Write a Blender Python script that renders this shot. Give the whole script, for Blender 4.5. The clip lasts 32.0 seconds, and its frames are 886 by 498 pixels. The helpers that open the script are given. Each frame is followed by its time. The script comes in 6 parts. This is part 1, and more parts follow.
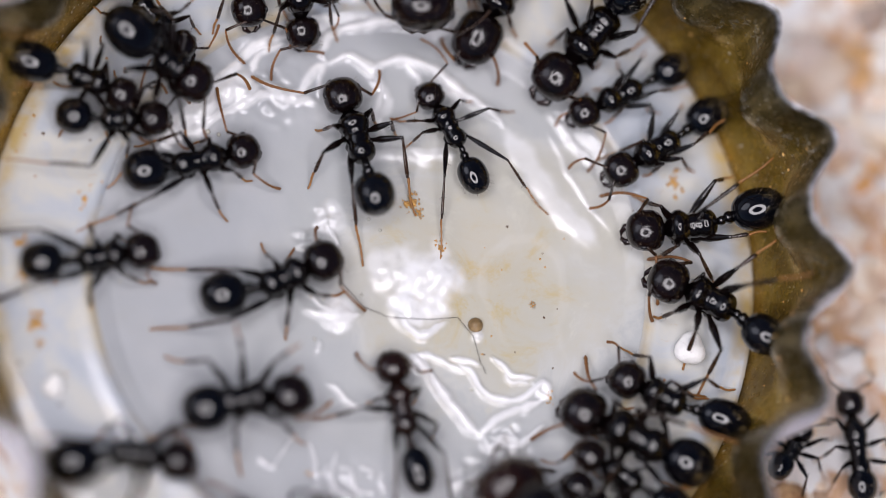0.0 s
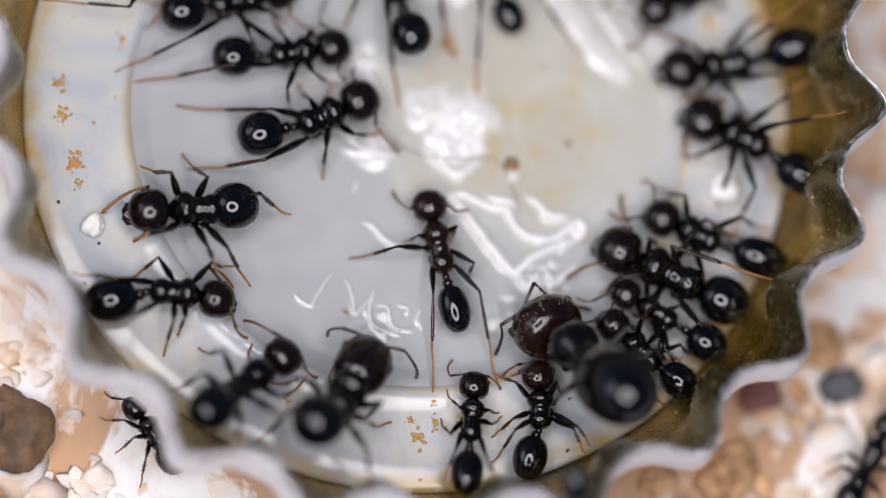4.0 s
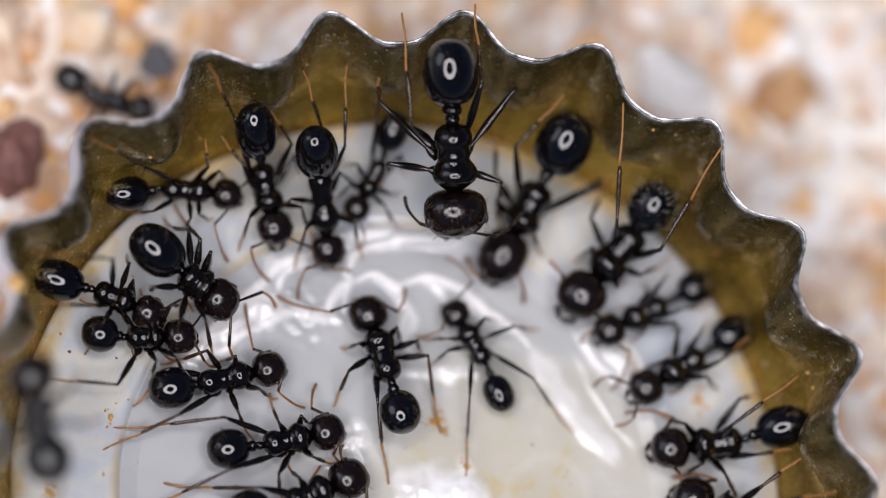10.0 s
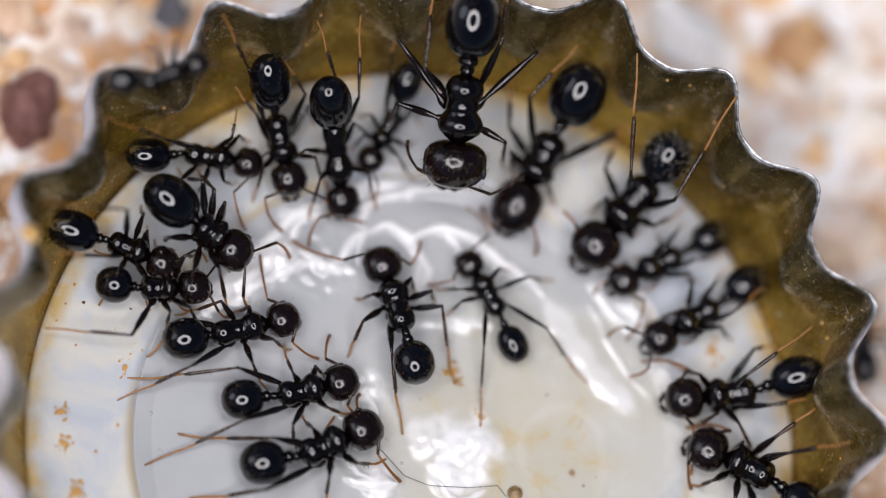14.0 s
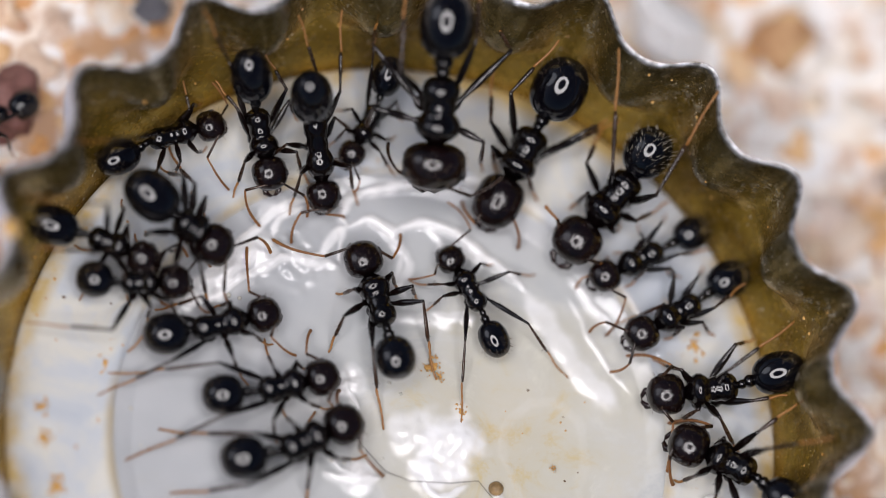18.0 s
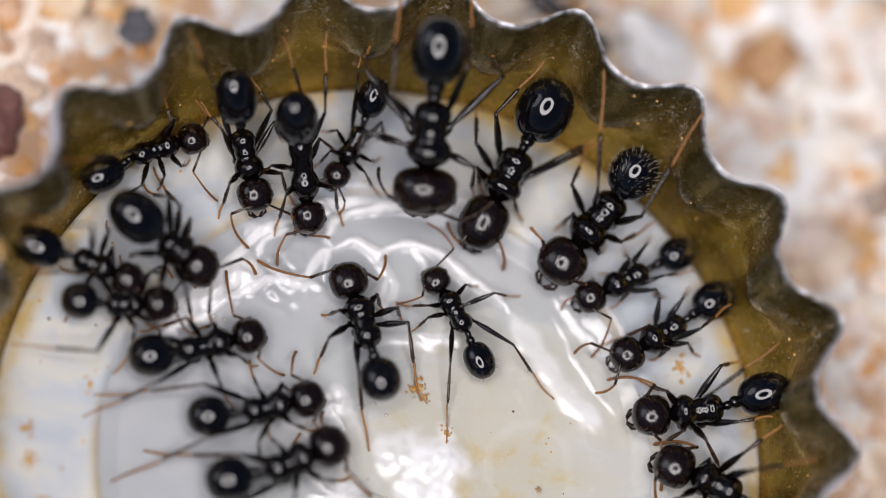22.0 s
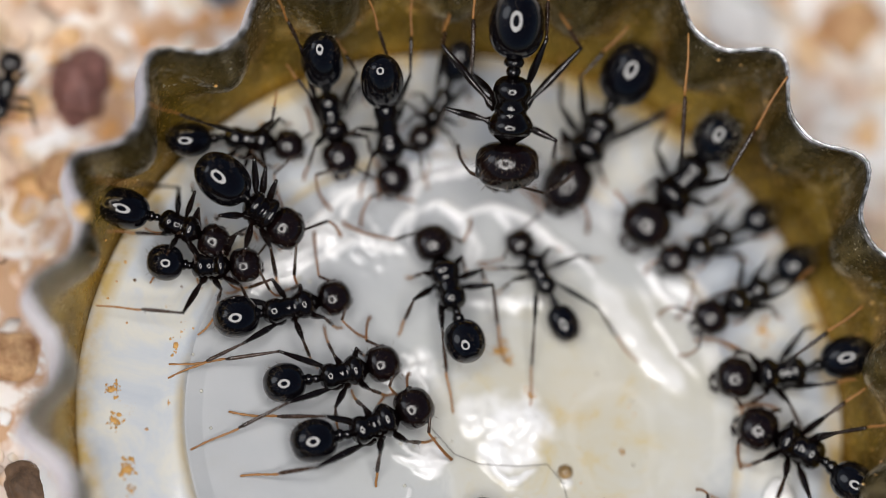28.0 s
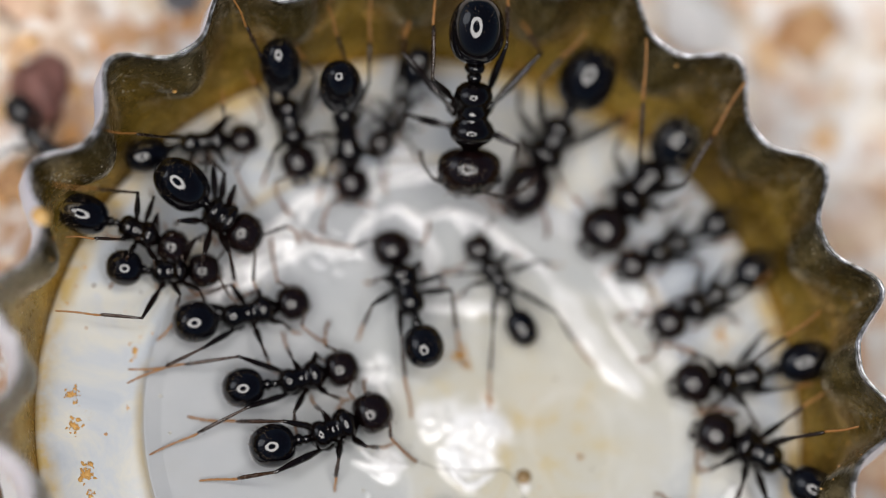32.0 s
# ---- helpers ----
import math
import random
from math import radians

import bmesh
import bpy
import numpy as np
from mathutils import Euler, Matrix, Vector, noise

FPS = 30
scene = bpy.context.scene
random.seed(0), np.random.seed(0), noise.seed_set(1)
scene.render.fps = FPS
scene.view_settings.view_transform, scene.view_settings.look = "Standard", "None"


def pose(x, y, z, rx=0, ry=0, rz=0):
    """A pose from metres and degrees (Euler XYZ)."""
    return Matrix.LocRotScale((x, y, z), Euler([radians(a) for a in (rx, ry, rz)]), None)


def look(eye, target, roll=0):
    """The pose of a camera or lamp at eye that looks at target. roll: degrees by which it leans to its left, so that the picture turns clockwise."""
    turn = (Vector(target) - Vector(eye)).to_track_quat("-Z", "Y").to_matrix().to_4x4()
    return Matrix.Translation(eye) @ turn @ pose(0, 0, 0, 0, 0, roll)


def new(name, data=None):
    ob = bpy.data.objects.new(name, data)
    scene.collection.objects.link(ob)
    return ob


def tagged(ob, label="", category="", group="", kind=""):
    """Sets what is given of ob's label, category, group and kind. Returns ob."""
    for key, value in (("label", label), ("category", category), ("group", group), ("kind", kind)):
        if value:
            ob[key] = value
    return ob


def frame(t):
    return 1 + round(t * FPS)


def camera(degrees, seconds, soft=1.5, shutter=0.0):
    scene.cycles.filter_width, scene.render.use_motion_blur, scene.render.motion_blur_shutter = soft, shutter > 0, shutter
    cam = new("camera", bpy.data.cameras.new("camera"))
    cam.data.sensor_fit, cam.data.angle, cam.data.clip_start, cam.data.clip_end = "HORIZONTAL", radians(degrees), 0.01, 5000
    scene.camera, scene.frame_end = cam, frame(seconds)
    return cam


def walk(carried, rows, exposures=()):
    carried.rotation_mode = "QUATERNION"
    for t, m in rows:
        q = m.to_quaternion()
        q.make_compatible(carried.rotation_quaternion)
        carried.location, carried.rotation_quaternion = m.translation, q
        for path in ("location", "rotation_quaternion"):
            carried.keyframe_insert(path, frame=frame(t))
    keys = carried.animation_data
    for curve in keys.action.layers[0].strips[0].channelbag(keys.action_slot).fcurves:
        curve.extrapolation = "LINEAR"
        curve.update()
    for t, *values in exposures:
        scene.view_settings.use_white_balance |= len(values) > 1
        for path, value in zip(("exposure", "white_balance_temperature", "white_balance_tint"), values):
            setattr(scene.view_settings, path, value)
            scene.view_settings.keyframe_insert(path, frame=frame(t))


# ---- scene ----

MM = 0.001

cam = camera(2.9890, 32.0, 0.5)
cam.data.dof.use_dof = True
cam.data.dof.focus_distance = 0.6
cam.data.dof.aperture_fstop = 12

walk(cam, [
    (0, look((-0.091868, -0.158103, 0.571622), (0.002523, 0.000868, 0.001657), 29.415)),
    (0.5, look((-0.092168, -0.158865, 0.572516), (0.002266, -0.000068, 0.001352), 29.372)),
    (1, look((-0.092586, -0.159716, 0.572840), (0.001617, -0.001451, 0.000858), 29.412)),
    (1.5, look((-0.092423, -0.161146, 0.574253), (0.002472, -0.003403, 0.000450), 29.497)),
    (2, look((-0.092552, -0.161860, 0.574873), (0.002464, -0.004404, 0.000168), 29.599)),
    (2.5, look((-0.092444, -0.162599, 0.574894), (0.002741, -0.005775, -0.000170), 29.836)),
    (4.5, look((-0.093247, -0.161532, 0.574220), (0.000886, -0.004068, 0.000004), 29.446)),
    (5, look((-0.093483, -0.161272, 0.574675), (0.000539, -0.003335, 0.000153), 29.450)),
    (5.5, look((-0.094325, -0.160612, 0.575458), (-0.000927, -0.001643, 0.000388), 29.138)),
    (6, look((-0.094115, -0.159592, 0.575884), (-0.000475, 0.000452, 0.001049), 29.064)),
    (6.5, look((-0.093737, -0.158272, 0.574213), (-0.000374, 0.001972, 0.001702), 28.910)),
    (7, look((-0.094026, -0.157702, 0.573799), (-0.001124, 0.002818, 0.001921), 28.749)),
    (7.5, look((-0.093315, -0.156886, 0.573724), (0.000189, 0.004263, 0.002437), 28.893)),
    (8, look((-0.092966, -0.155890, 0.572904), (0.000576, 0.005722, 0.002699), 28.850)),
    (8.5, look((-0.092497, -0.155112, 0.573410), (0.001577, 0.007385, 0.003329), 28.856)),
    (9, look((-0.092372, -0.154898, 0.573700), (0.001890, 0.007919, 0.003530), 29.026)),
    (9.5, look((-0.092633, -0.154985, 0.573738), (0.001398, 0.007798, 0.003416), 28.897)),
    (10, look((-0.092527, -0.154748, 0.573927), (0.001640, 0.008326, 0.003604), 28.761)),
    (10.5, look((-0.092944, -0.154719, 0.573867), (0.000806, 0.008383, 0.003483), 28.652)),
    (11, look((-0.092975, -0.155075, 0.573762), (0.000745, 0.007671, 0.003273), 28.762)),
    (11.5, look((-0.093553, -0.155418, 0.573571), (-0.000410, 0.006986, 0.002892), 28.568)),
    (12, look((-0.093540, -0.155601, 0.573522), (-0.000385, 0.006620, 0.002793), 28.669)),
    (12.5, look((-0.093280, -0.155735, 0.573527), (0.000135, 0.006352, 0.002803), 28.813)),
    (13, look((-0.093130, -0.155723, 0.573555), (0.000434, 0.006376, 0.002859), 28.779)),
    (13.5, look((-0.092611, -0.155658, 0.573606), (0.001457, 0.006479, 0.003055), 28.934)),
    (14, look((-0.092759, -0.155554, 0.573558), (0.001146, 0.006661, 0.003056), 28.799)),
    (14.5, look((-0.092628, -0.155153, 0.573377), (0.001315, 0.007302, 0.003263), 28.767)),
    (16.5, look((-0.092472, -0.155269, 0.572371), (0.001277, 0.006472, 0.003393), 28.978)),
    (17, look((-0.092192, -0.155801, 0.572373), (0.001868, 0.005459, 0.003205), 29.028)),
    (17.5, look((-0.092059, -0.155284, 0.572487), (0.002118, 0.006469, 0.003529), 28.915)),
    (18, look((-0.092236, -0.155321, 0.572394), (0.001748, 0.006366, 0.003439), 28.944)),
    (18.5, look((-0.092049, -0.155025, 0.572403), (0.002091, 0.006906, 0.003647), 29.011)),
    (19, look((-0.091642, -0.154957, 0.572384), (0.002874, 0.006990, 0.003798), 29.051)),
    (19.5, look((-0.091470, -0.155114, 0.572105), (0.003140, 0.006543, 0.003717), 29.235)),
    (20, look((-0.091656, -0.155254, 0.571772), (0.002691, 0.006127, 0.003526), 29.085)),
    (20.5, look((-0.092231, -0.155158, 0.571915), (0.001602, 0.006428, 0.003433), 28.620)),
    (21, look((-0.092369, -0.154900, 0.572176), (0.001390, 0.007051, 0.003572), 28.551)),
    (21.5, look((-0.092147, -0.154775, 0.572247), (0.001834, 0.007300, 0.003715), 28.698)),
    (22, look((-0.091931, -0.154893, 0.572249), (0.002265, 0.007065, 0.003720), 28.918)),
    (22.5, look((-0.091664, -0.154902, 0.572448), (0.002846, 0.007126, 0.003832), 28.894)),
    (23, look((-0.092173, -0.155076, 0.572473), (0.001875, 0.006857, 0.003598), 28.848)),
    (23.5, look((-0.092575, -0.155020, 0.572371), (0.001056, 0.006943, 0.003487), 28.757)),
    (24, look((-0.092512, -0.155169, 0.572288), (0.001166, 0.006619, 0.003416), 28.807)),
    (24.5, look((-0.092785, -0.155346, 0.572235), (0.000633, 0.006285, 0.003234), 28.760)),
    (26.5, look((-0.092405, -0.155634, 0.572385), (0.001441, 0.005795, 0.003229), 29.076)),
    (27, look((-0.092888, -0.155457, 0.572461), (0.000508, 0.006201, 0.003190), 28.912)),
    (27.5, look((-0.093503, -0.155690, 0.573083), (-0.000435, 0.006228, 0.002675), 28.760)),
    (28, look((-0.093742, -0.156038, 0.573892), (-0.000632, 0.006013, 0.002582), 28.791)),
    (28.5, look((-0.093340, -0.156227, 0.574588), (0.000327, 0.005902, 0.003024), 28.988)),
    (29, look((-0.092961, -0.156575, 0.575131), (0.001225, 0.005446, 0.003254), 28.951)),
    (29.5, look((-0.093423, -0.156646, 0.575246), (0.000348, 0.005386, 0.003198), 28.891)),
    (30, look((-0.094028, -0.156008, 0.575115), (-0.000925, 0.006555, 0.003317), 28.654)),
    (30.5, look((-0.093687, -0.156143, 0.574870), (-0.000321, 0.006151, 0.003303), 28.745)),
    (31, look((-0.093540, -0.155898, 0.574700), (-0.000105, 0.006508, 0.003438), 28.720)),
    (31.5, look((-0.093347, -0.156229, 0.575060), (0.000408, 0.006058, 0.003396), 28.830)),
    (32, look((-0.093205, -0.156300, 0.575168), (0.000723, 0.005970, 0.003423), 28.941)),
], [(0, -0.10, 6300, 20), (2, -0.13, 6350, 19), (6, -0.15, 6400, 18), (7, -0.20, 6400, 18), (8, -0.10, 6400, 18), (9, -0.05, 6400, 18), (13, -0.03, 6350, 17), (19, -0.05, 6460, 17), (27, -0.05, 6520, 15), (28, -0.03, 6600, 12), (32, -0.06, 6600, 12)])

# ---------------------------------------------------------------- light
world = bpy.data.worlds.new("sky")
scene.world = world
world.use_nodes = True
wn = world.node_tree.nodes
sky = wn.new("ShaderNodeTexSky")
sky.sky_type = "NISHITA"
sky.sun_disc = False
sky.sun_elevation = radians(40)
sky.sun_rotation = radians(-76)
world.node_tree.links.new(sky.outputs[0], wn["Background"].inputs[0])
wn["Background"].inputs[1].default_value = 0.031

sun_data = bpy.data.lights.new("sun", "SUN")
sun_data.energy = 0.3
sun_data.angle = radians(32)
sun_data.color = (0.80, 0.90, 1.0)
sun = new("sun", sun_data)
sun.matrix_world = look((-1.2, 0.3, 1.0), (0, 0, 0))


# ---------------------------------------------------------------- materials
def material(name):
    m = bpy.data.materials.new(name)
    m.use_nodes = True
    return m, m.node_tree.nodes, m.node_tree.links, m.node_tree.nodes["Principled BSDF"]


def noise_node(n, l, scale, detail=4.0, rough=0.6, distort=0.0):
    co = n.new("ShaderNodeTexCoord")
    t = n.new("ShaderNodeTexNoise")
    t.inputs["Scale"].default_value = scale
    t.inputs["Detail"].default_value = detail
    t.inputs["Roughness"].default_value = rough
    t.inputs["Distortion"].default_value = distort
    l.new(co.outputs["Object"], t.inputs["Vector"])
    return t


def ramp(n, l, source, stops):
    r = n.new("ShaderNodeValToRGB")
    els = r.color_ramp.elements
    while len(els) < len(stops):
        els.new(0.5)
    for e, (at, c) in zip(els, stops):
        e.position = at
        e.color = (*c, 1)
    l.new(source, r.inputs[0])
    return r


def bump(n, l, source, bsdf, strength, distance):
    b = n.new("ShaderNodeBump")
    b.inputs["Strength"].default_value = strength
    b.inputs["Distance"].default_value = distance
    l.new(source, b.inputs["Height"])
    l.new(b.outputs[0], bsdf.inputs["Normal"])
    return b


def chitin(name, dark, red, rough, amount, pits=0.06, ribs=0.0):
    """Shining insect cuticle, dark with a little red-brown, finely pitted; ribs: fine furrows along the body."""
    m, n, l, p = material(name)
    big = noise_node(n, l, 900, 3)
    c = ramp(n, l, big.outputs[0], [(0.35, dark), (0.62, tuple(a * (1 - amount) + b * amount for a, b in zip(dark, red))), (0.8, dark)])
    l.new(c.outputs[0], p.inputs["Base Color"])
    fine = noise_node(n, l, 6000, 3)
    r = ramp(n, l, fine.outputs[0], [(0.3, (rough * 0.7,) * 3), (0.75, (rough * 1.5,) * 3)])
    l.new(r.outputs[0], p.inputs["Roughness"])
    p.inputs["IOR"].default_value = 1.58
    first = bump(n, l, fine.outputs[0], p, pits, 0.00002)
    if ribs:
        co = n.new("ShaderNodeTexCoord")
        pull = n.new("ShaderNodeMapping")
        pull.inputs["Scale"].default_value = (1500, 4600, 4200)
        l.new(co.outputs["Object"], pull.inputs["Vector"])
        furrow = n.new("ShaderNodeTexNoise")
        furrow.inputs["Scale"].default_value = 1.0
        furrow.inputs["Detail"].default_value = 2.0
        l.new(pull.outputs[0], furrow.inputs["Vector"])
        second = bump(n, l, furrow.outputs[0], p, ribs, 0.00005)
        l.new(first.outputs[0], second.inputs["Normal"])
    return m


black_cuticle = chitin("black_cuticle", (0.0012, 0.0009, 0.0011), (0.005, 0.0019, 0.0016), 0.12, 0.5, 0.2, 0.5)
head_cuticle = chitin("head_cuticle", (0.0024, 0.0013, 0.0014), (0.012, 0.0042, 0.0037), 0.165, 0.6, 0.25, 0.4)
# blue in the gaster's base colour imitates the sky's bluish sheen
gaster_cuticle = chitin("gaster_cuticle", (0.0016, 0.0022, 0.0042), (0.004, 0.0017, 0.0013), 0.065, 0.4)
brown_cuticle = chitin("brown_cuticle", (0.006, 0.0024, 0.002), (0.030, 0.009, 0.005), 0.13, 0.6, 0.2, 0.6)
leg_cuticle = chitin("leg_cuticle", (0.0018, 0.0013, 0.0013), (0.012, 0.0045, 0.0032), 0.2, 0.6)
shin_cuticle = chitin("shin_cuticle", (0.010, 0.0055, 0.0035), (0.065, 0.030, 0.014), 0.25, 0.6)
tarsus_cuticle = chitin("tarsus_cuticle", (0.24, 0.094, 0.016), (0.42, 0.20, 0.05), 0.45, 0.6)
antenna_cuticle = chitin("antenna_cuticle", (0.16, 0.060, 0.012), (0.33, 0.14, 0.032), 0.45, 0.7)
hair_mat = chitin("bristle", (0.07, 0.045, 0.022), (0.16, 0.105, 0.05), 0.4, 0.5)
pale_hair = chitin("pale_bristle", (0.32, 0.28, 0.21), (0.48, 0.43, 0.34), 0.4, 0.5)
eye_mat = chitin("compound_eye", (0.012, 0.012, 0.014), (0.02, 0.02, 0.02), 0.3, 0.3)


def gold_lacquer():
    m, n, l, p = material("gold_lacquer")
    big = noise_node(n, l, 260, 6, 0.65)
    fine = noise_node(n, l, 3500, 4)
    c = ramp(n, l, big.outputs[0], [(0.3, (0.085, 0.046, 0.007)), (0.43, (0.20, 0.118, 0.015)), (0.52, (0.32, 0.20, 0.026)), (0.64, (0.42, 0.27, 0.042)), (0.82, (0.14, 0.085, 0.015))])
    # shade of the steep upper wall painted into its grimy colour, darker towards the rim
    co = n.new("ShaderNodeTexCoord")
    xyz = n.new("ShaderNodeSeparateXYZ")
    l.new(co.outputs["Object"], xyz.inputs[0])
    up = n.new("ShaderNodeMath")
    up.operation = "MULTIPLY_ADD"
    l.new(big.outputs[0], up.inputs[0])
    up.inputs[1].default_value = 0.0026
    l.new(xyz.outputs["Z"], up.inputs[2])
    rim_shade = n.new("ShaderNodeMapRange")
    rim_shade.inputs["From Min"].default_value = 0.0045
    rim_shade.inputs["From Max"].default_value = 0.0074
    l.new(up.outputs[0], rim_shade.inputs["Value"])
    grime_shade = ramp(n, l, fine.outputs[0], [(0.3, (0.034, 0.025, 0.008)), (0.6, (0.095, 0.069, 0.021)), (0.75, (0.28, 0.22, 0.11))])
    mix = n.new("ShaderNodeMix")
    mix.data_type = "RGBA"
    l.new(rim_shade.outputs[0], mix.inputs["Factor"])
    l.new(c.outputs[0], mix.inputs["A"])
    l.new(grime_shade.outputs[0], mix.inputs["B"])
    attr = n.new("ShaderNodeAttribute")
    attr.attribute_name = "worn"
    rub = n.new("ShaderNodeMath")
    rub.operation = "MULTIPLY"
    rub_noise = ramp(n, l, fine.outputs[0], [(0.35, (0.35,) * 3), (0.6, (1, 1, 1))])
    l.new(attr.outputs["Fac"], rub.inputs[0])
    l.new(rub_noise.outputs[0], rub.inputs[1])
    bare = n.new("ShaderNodeMix")
    bare.data_type = "RGBA"
    bare.inputs["B"].default_value = (0.10, 0.076, 0.027, 1)
    l.new(rub.outputs[0], bare.inputs["Factor"])
    l.new(mix.outputs["Result"], bare.inputs["A"])
    speck = noise_node(n, l, 7000, 2, 0.5)
    where = noise_node(n, l, 420, 3)
    dots = ramp(n, l, speck.outputs[0], [(0.66, (0, 0, 0)), (0.70, (1, 1, 1))])
    some = ramp(n, l, where.outputs[0], [(0.45, (0, 0, 0)), (0.62, (1, 1, 1))])
    dm = n.new("ShaderNodeMath")
    dm.operation = "MULTIPLY"
    l.new(dots.outputs[0], dm.inputs[0])
    l.new(some.outputs[0], dm.inputs[1])
    dust = n.new("ShaderNodeMix")
    dust.data_type = "RGBA"
    dust.inputs["B"].default_value = (0.75, 0.68, 0.55, 1)
    l.new(dm.outputs[0], dust.inputs["Factor"])
    l.new(bare.outputs["Result"], dust.inputs["A"])
    scuff = n.new("ShaderNodeAttribute")
    scuff.attribute_name = "scuff"
    scratch = noise_node(n, l, 3200, 6, 0.8, 1.5)
    marks = ramp(n, l, scratch.outputs[0], [(0.53, (0, 0, 0)), (0.60, (1, 1, 1))])
    sm = n.new("ShaderNodeMath")
    sm.operation = "MULTIPLY"
    l.new(scuff.outputs["Fac"], sm.inputs[0])
    l.new(marks.outputs[0], sm.inputs[1])
    silver = n.new("ShaderNodeMix")
    silver.data_type = "RGBA"
    silver.inputs["B"].default_value = (0.62, 0.58, 0.48, 1)
    l.new(sm.outputs[0], silver.inputs["Factor"])
    l.new(dust.outputs["Result"], silver.inputs["A"])
    l.new(silver.outputs["Result"], p.inputs["Base Color"])
    p.inputs["Metallic"].default_value = 0.7
    r = ramp(n, l, fine.outputs[0], [(0.3, (0.13,) * 3), (0.7, (0.34,) * 3)])
    l.new(r.outputs[0], p.inputs["Roughness"])
    bump(n, l, fine.outputs[0], p, 0.3, 0.00006)
    return m


def steel_edge():
    m, n, l, p = material("bare_steel_edge")
    fine = noise_node(n, l, 2500, 5)
    c = ramp(n, l, fine.outputs[0], [(0.38, (0.08, 0.075, 0.065)), (0.52, (0.30, 0.30, 0.31)), (0.66, (0.62, 0.63, 0.68))])
    l.new(c.outputs[0], p.inputs["Base Color"])
    p.inputs["Metallic"].default_value = 0.9
    p.inputs["Roughness"].default_value = 0.32
    bump(n, l, fine.outputs[0], p, 0.5, 0.00008)
    return m


def cap_paint():
    m, n, l, p = material("white_cap_paint")
    big = noise_node(n, l, 400, 5)
    c = ramp(n, l, big.outputs[0], [(0.3, (0.66, 0.70, 0.86)), (0.6, (0.84, 0.87, 0.96)), (0.8, (0.72, 0.74, 0.84))])
    l.new(c.outputs[0], p.inputs["Base Color"])
    p.inputs["Roughness"].default_value = 0.35
    return m


def liner_plastic():
    m, n, l, p = material("liner_plastic")
    big = noise_node(n, l, 300, 6, 0.62, 0.7)
    spot = noise_node(n, l, 620, 6, 0.7)
    c = ramp(n, l, big.outputs[0], [(0.34, (0.455, 0.50, 0.56)), (0.48, (0.54, 0.57, 0.60)), (0.60, (0.64, 0.63, 0.575)), (0.74, (0.52, 0.56, 0.62))])
    s = ramp(n, l, spot.outputs[0], [(0.63, (0, 0, 0)), (0.70, (0.9,) * 3)])
    mix = n.new("ShaderNodeMix")
    mix.data_type = "RGBA"
    mix.inputs["B"].default_value = (0.55, 0.36, 0.16, 1)
    l.new(s.outputs[0], mix.inputs["Factor"])
    l.new(c.outputs[0], mix.inputs["A"])
    # yellow-brown dirt caught along the outer edge and the inner step
    co = n.new("ShaderNodeTexCoord")
    flat = n.new("ShaderNodeVectorMath")
    flat.operation = "MULTIPLY"
    flat.inputs[1].default_value = (1, 1, 0)
    l.new(co.outputs["Object"], flat.inputs[0])
    far = n.new("ShaderNodeVectorMath")
    far.operation = "LENGTH"
    l.new(flat.outputs[0], far.inputs[0])
    wide = n.new("ShaderNodeMath")
    wide.operation = "MULTIPLY"
    wide.inputs[1].default_value = 60.0
    l.new(far.outputs["Value"], wide.inputs[0])
    band = ramp(n, l, wide.outputs[0], [(0.585, (0, 0, 0)), (0.60, (0.6,) * 3), (0.62, (0.0,) * 3), (0.66, (0.0,) * 3), (0.775, (0.0,) * 3), (0.806, (0.95,) * 3)])
    patchy = noise_node(n, l, 260, 5, 0.65)
    pr = ramp(n, l, patchy.outputs[0], [(0.43, (0, 0, 0)), (0.60, (1, 1, 1))])
    stain = n.new("ShaderNodeMath")
    stain.operation = "MULTIPLY"
    l.new(band.outputs[0], stain.inputs[0])
    l.new(pr.outputs[0], stain.inputs[1])
    edge = n.new("ShaderNodeMix")
    edge.data_type = "RGBA"
    edge.inputs["B"].default_value = (0.55, 0.40, 0.15, 1)
    l.new(stain.outputs[0], edge.inputs["Factor"])
    l.new(mix.outputs["Result"], edge.inputs["A"])
    l.new(edge.outputs["Result"], p.inputs["Base Color"])
    p.inputs["Roughness"].default_value = 0.11
    p.inputs["Subsurface Weight"].default_value = 0.15
    p.inputs["Subsurface Radius"].default_value = (0.001, 0.001, 0.001)
    bump(n, l, spot.outputs[0], p, 0.15, 0.00005)
    return m


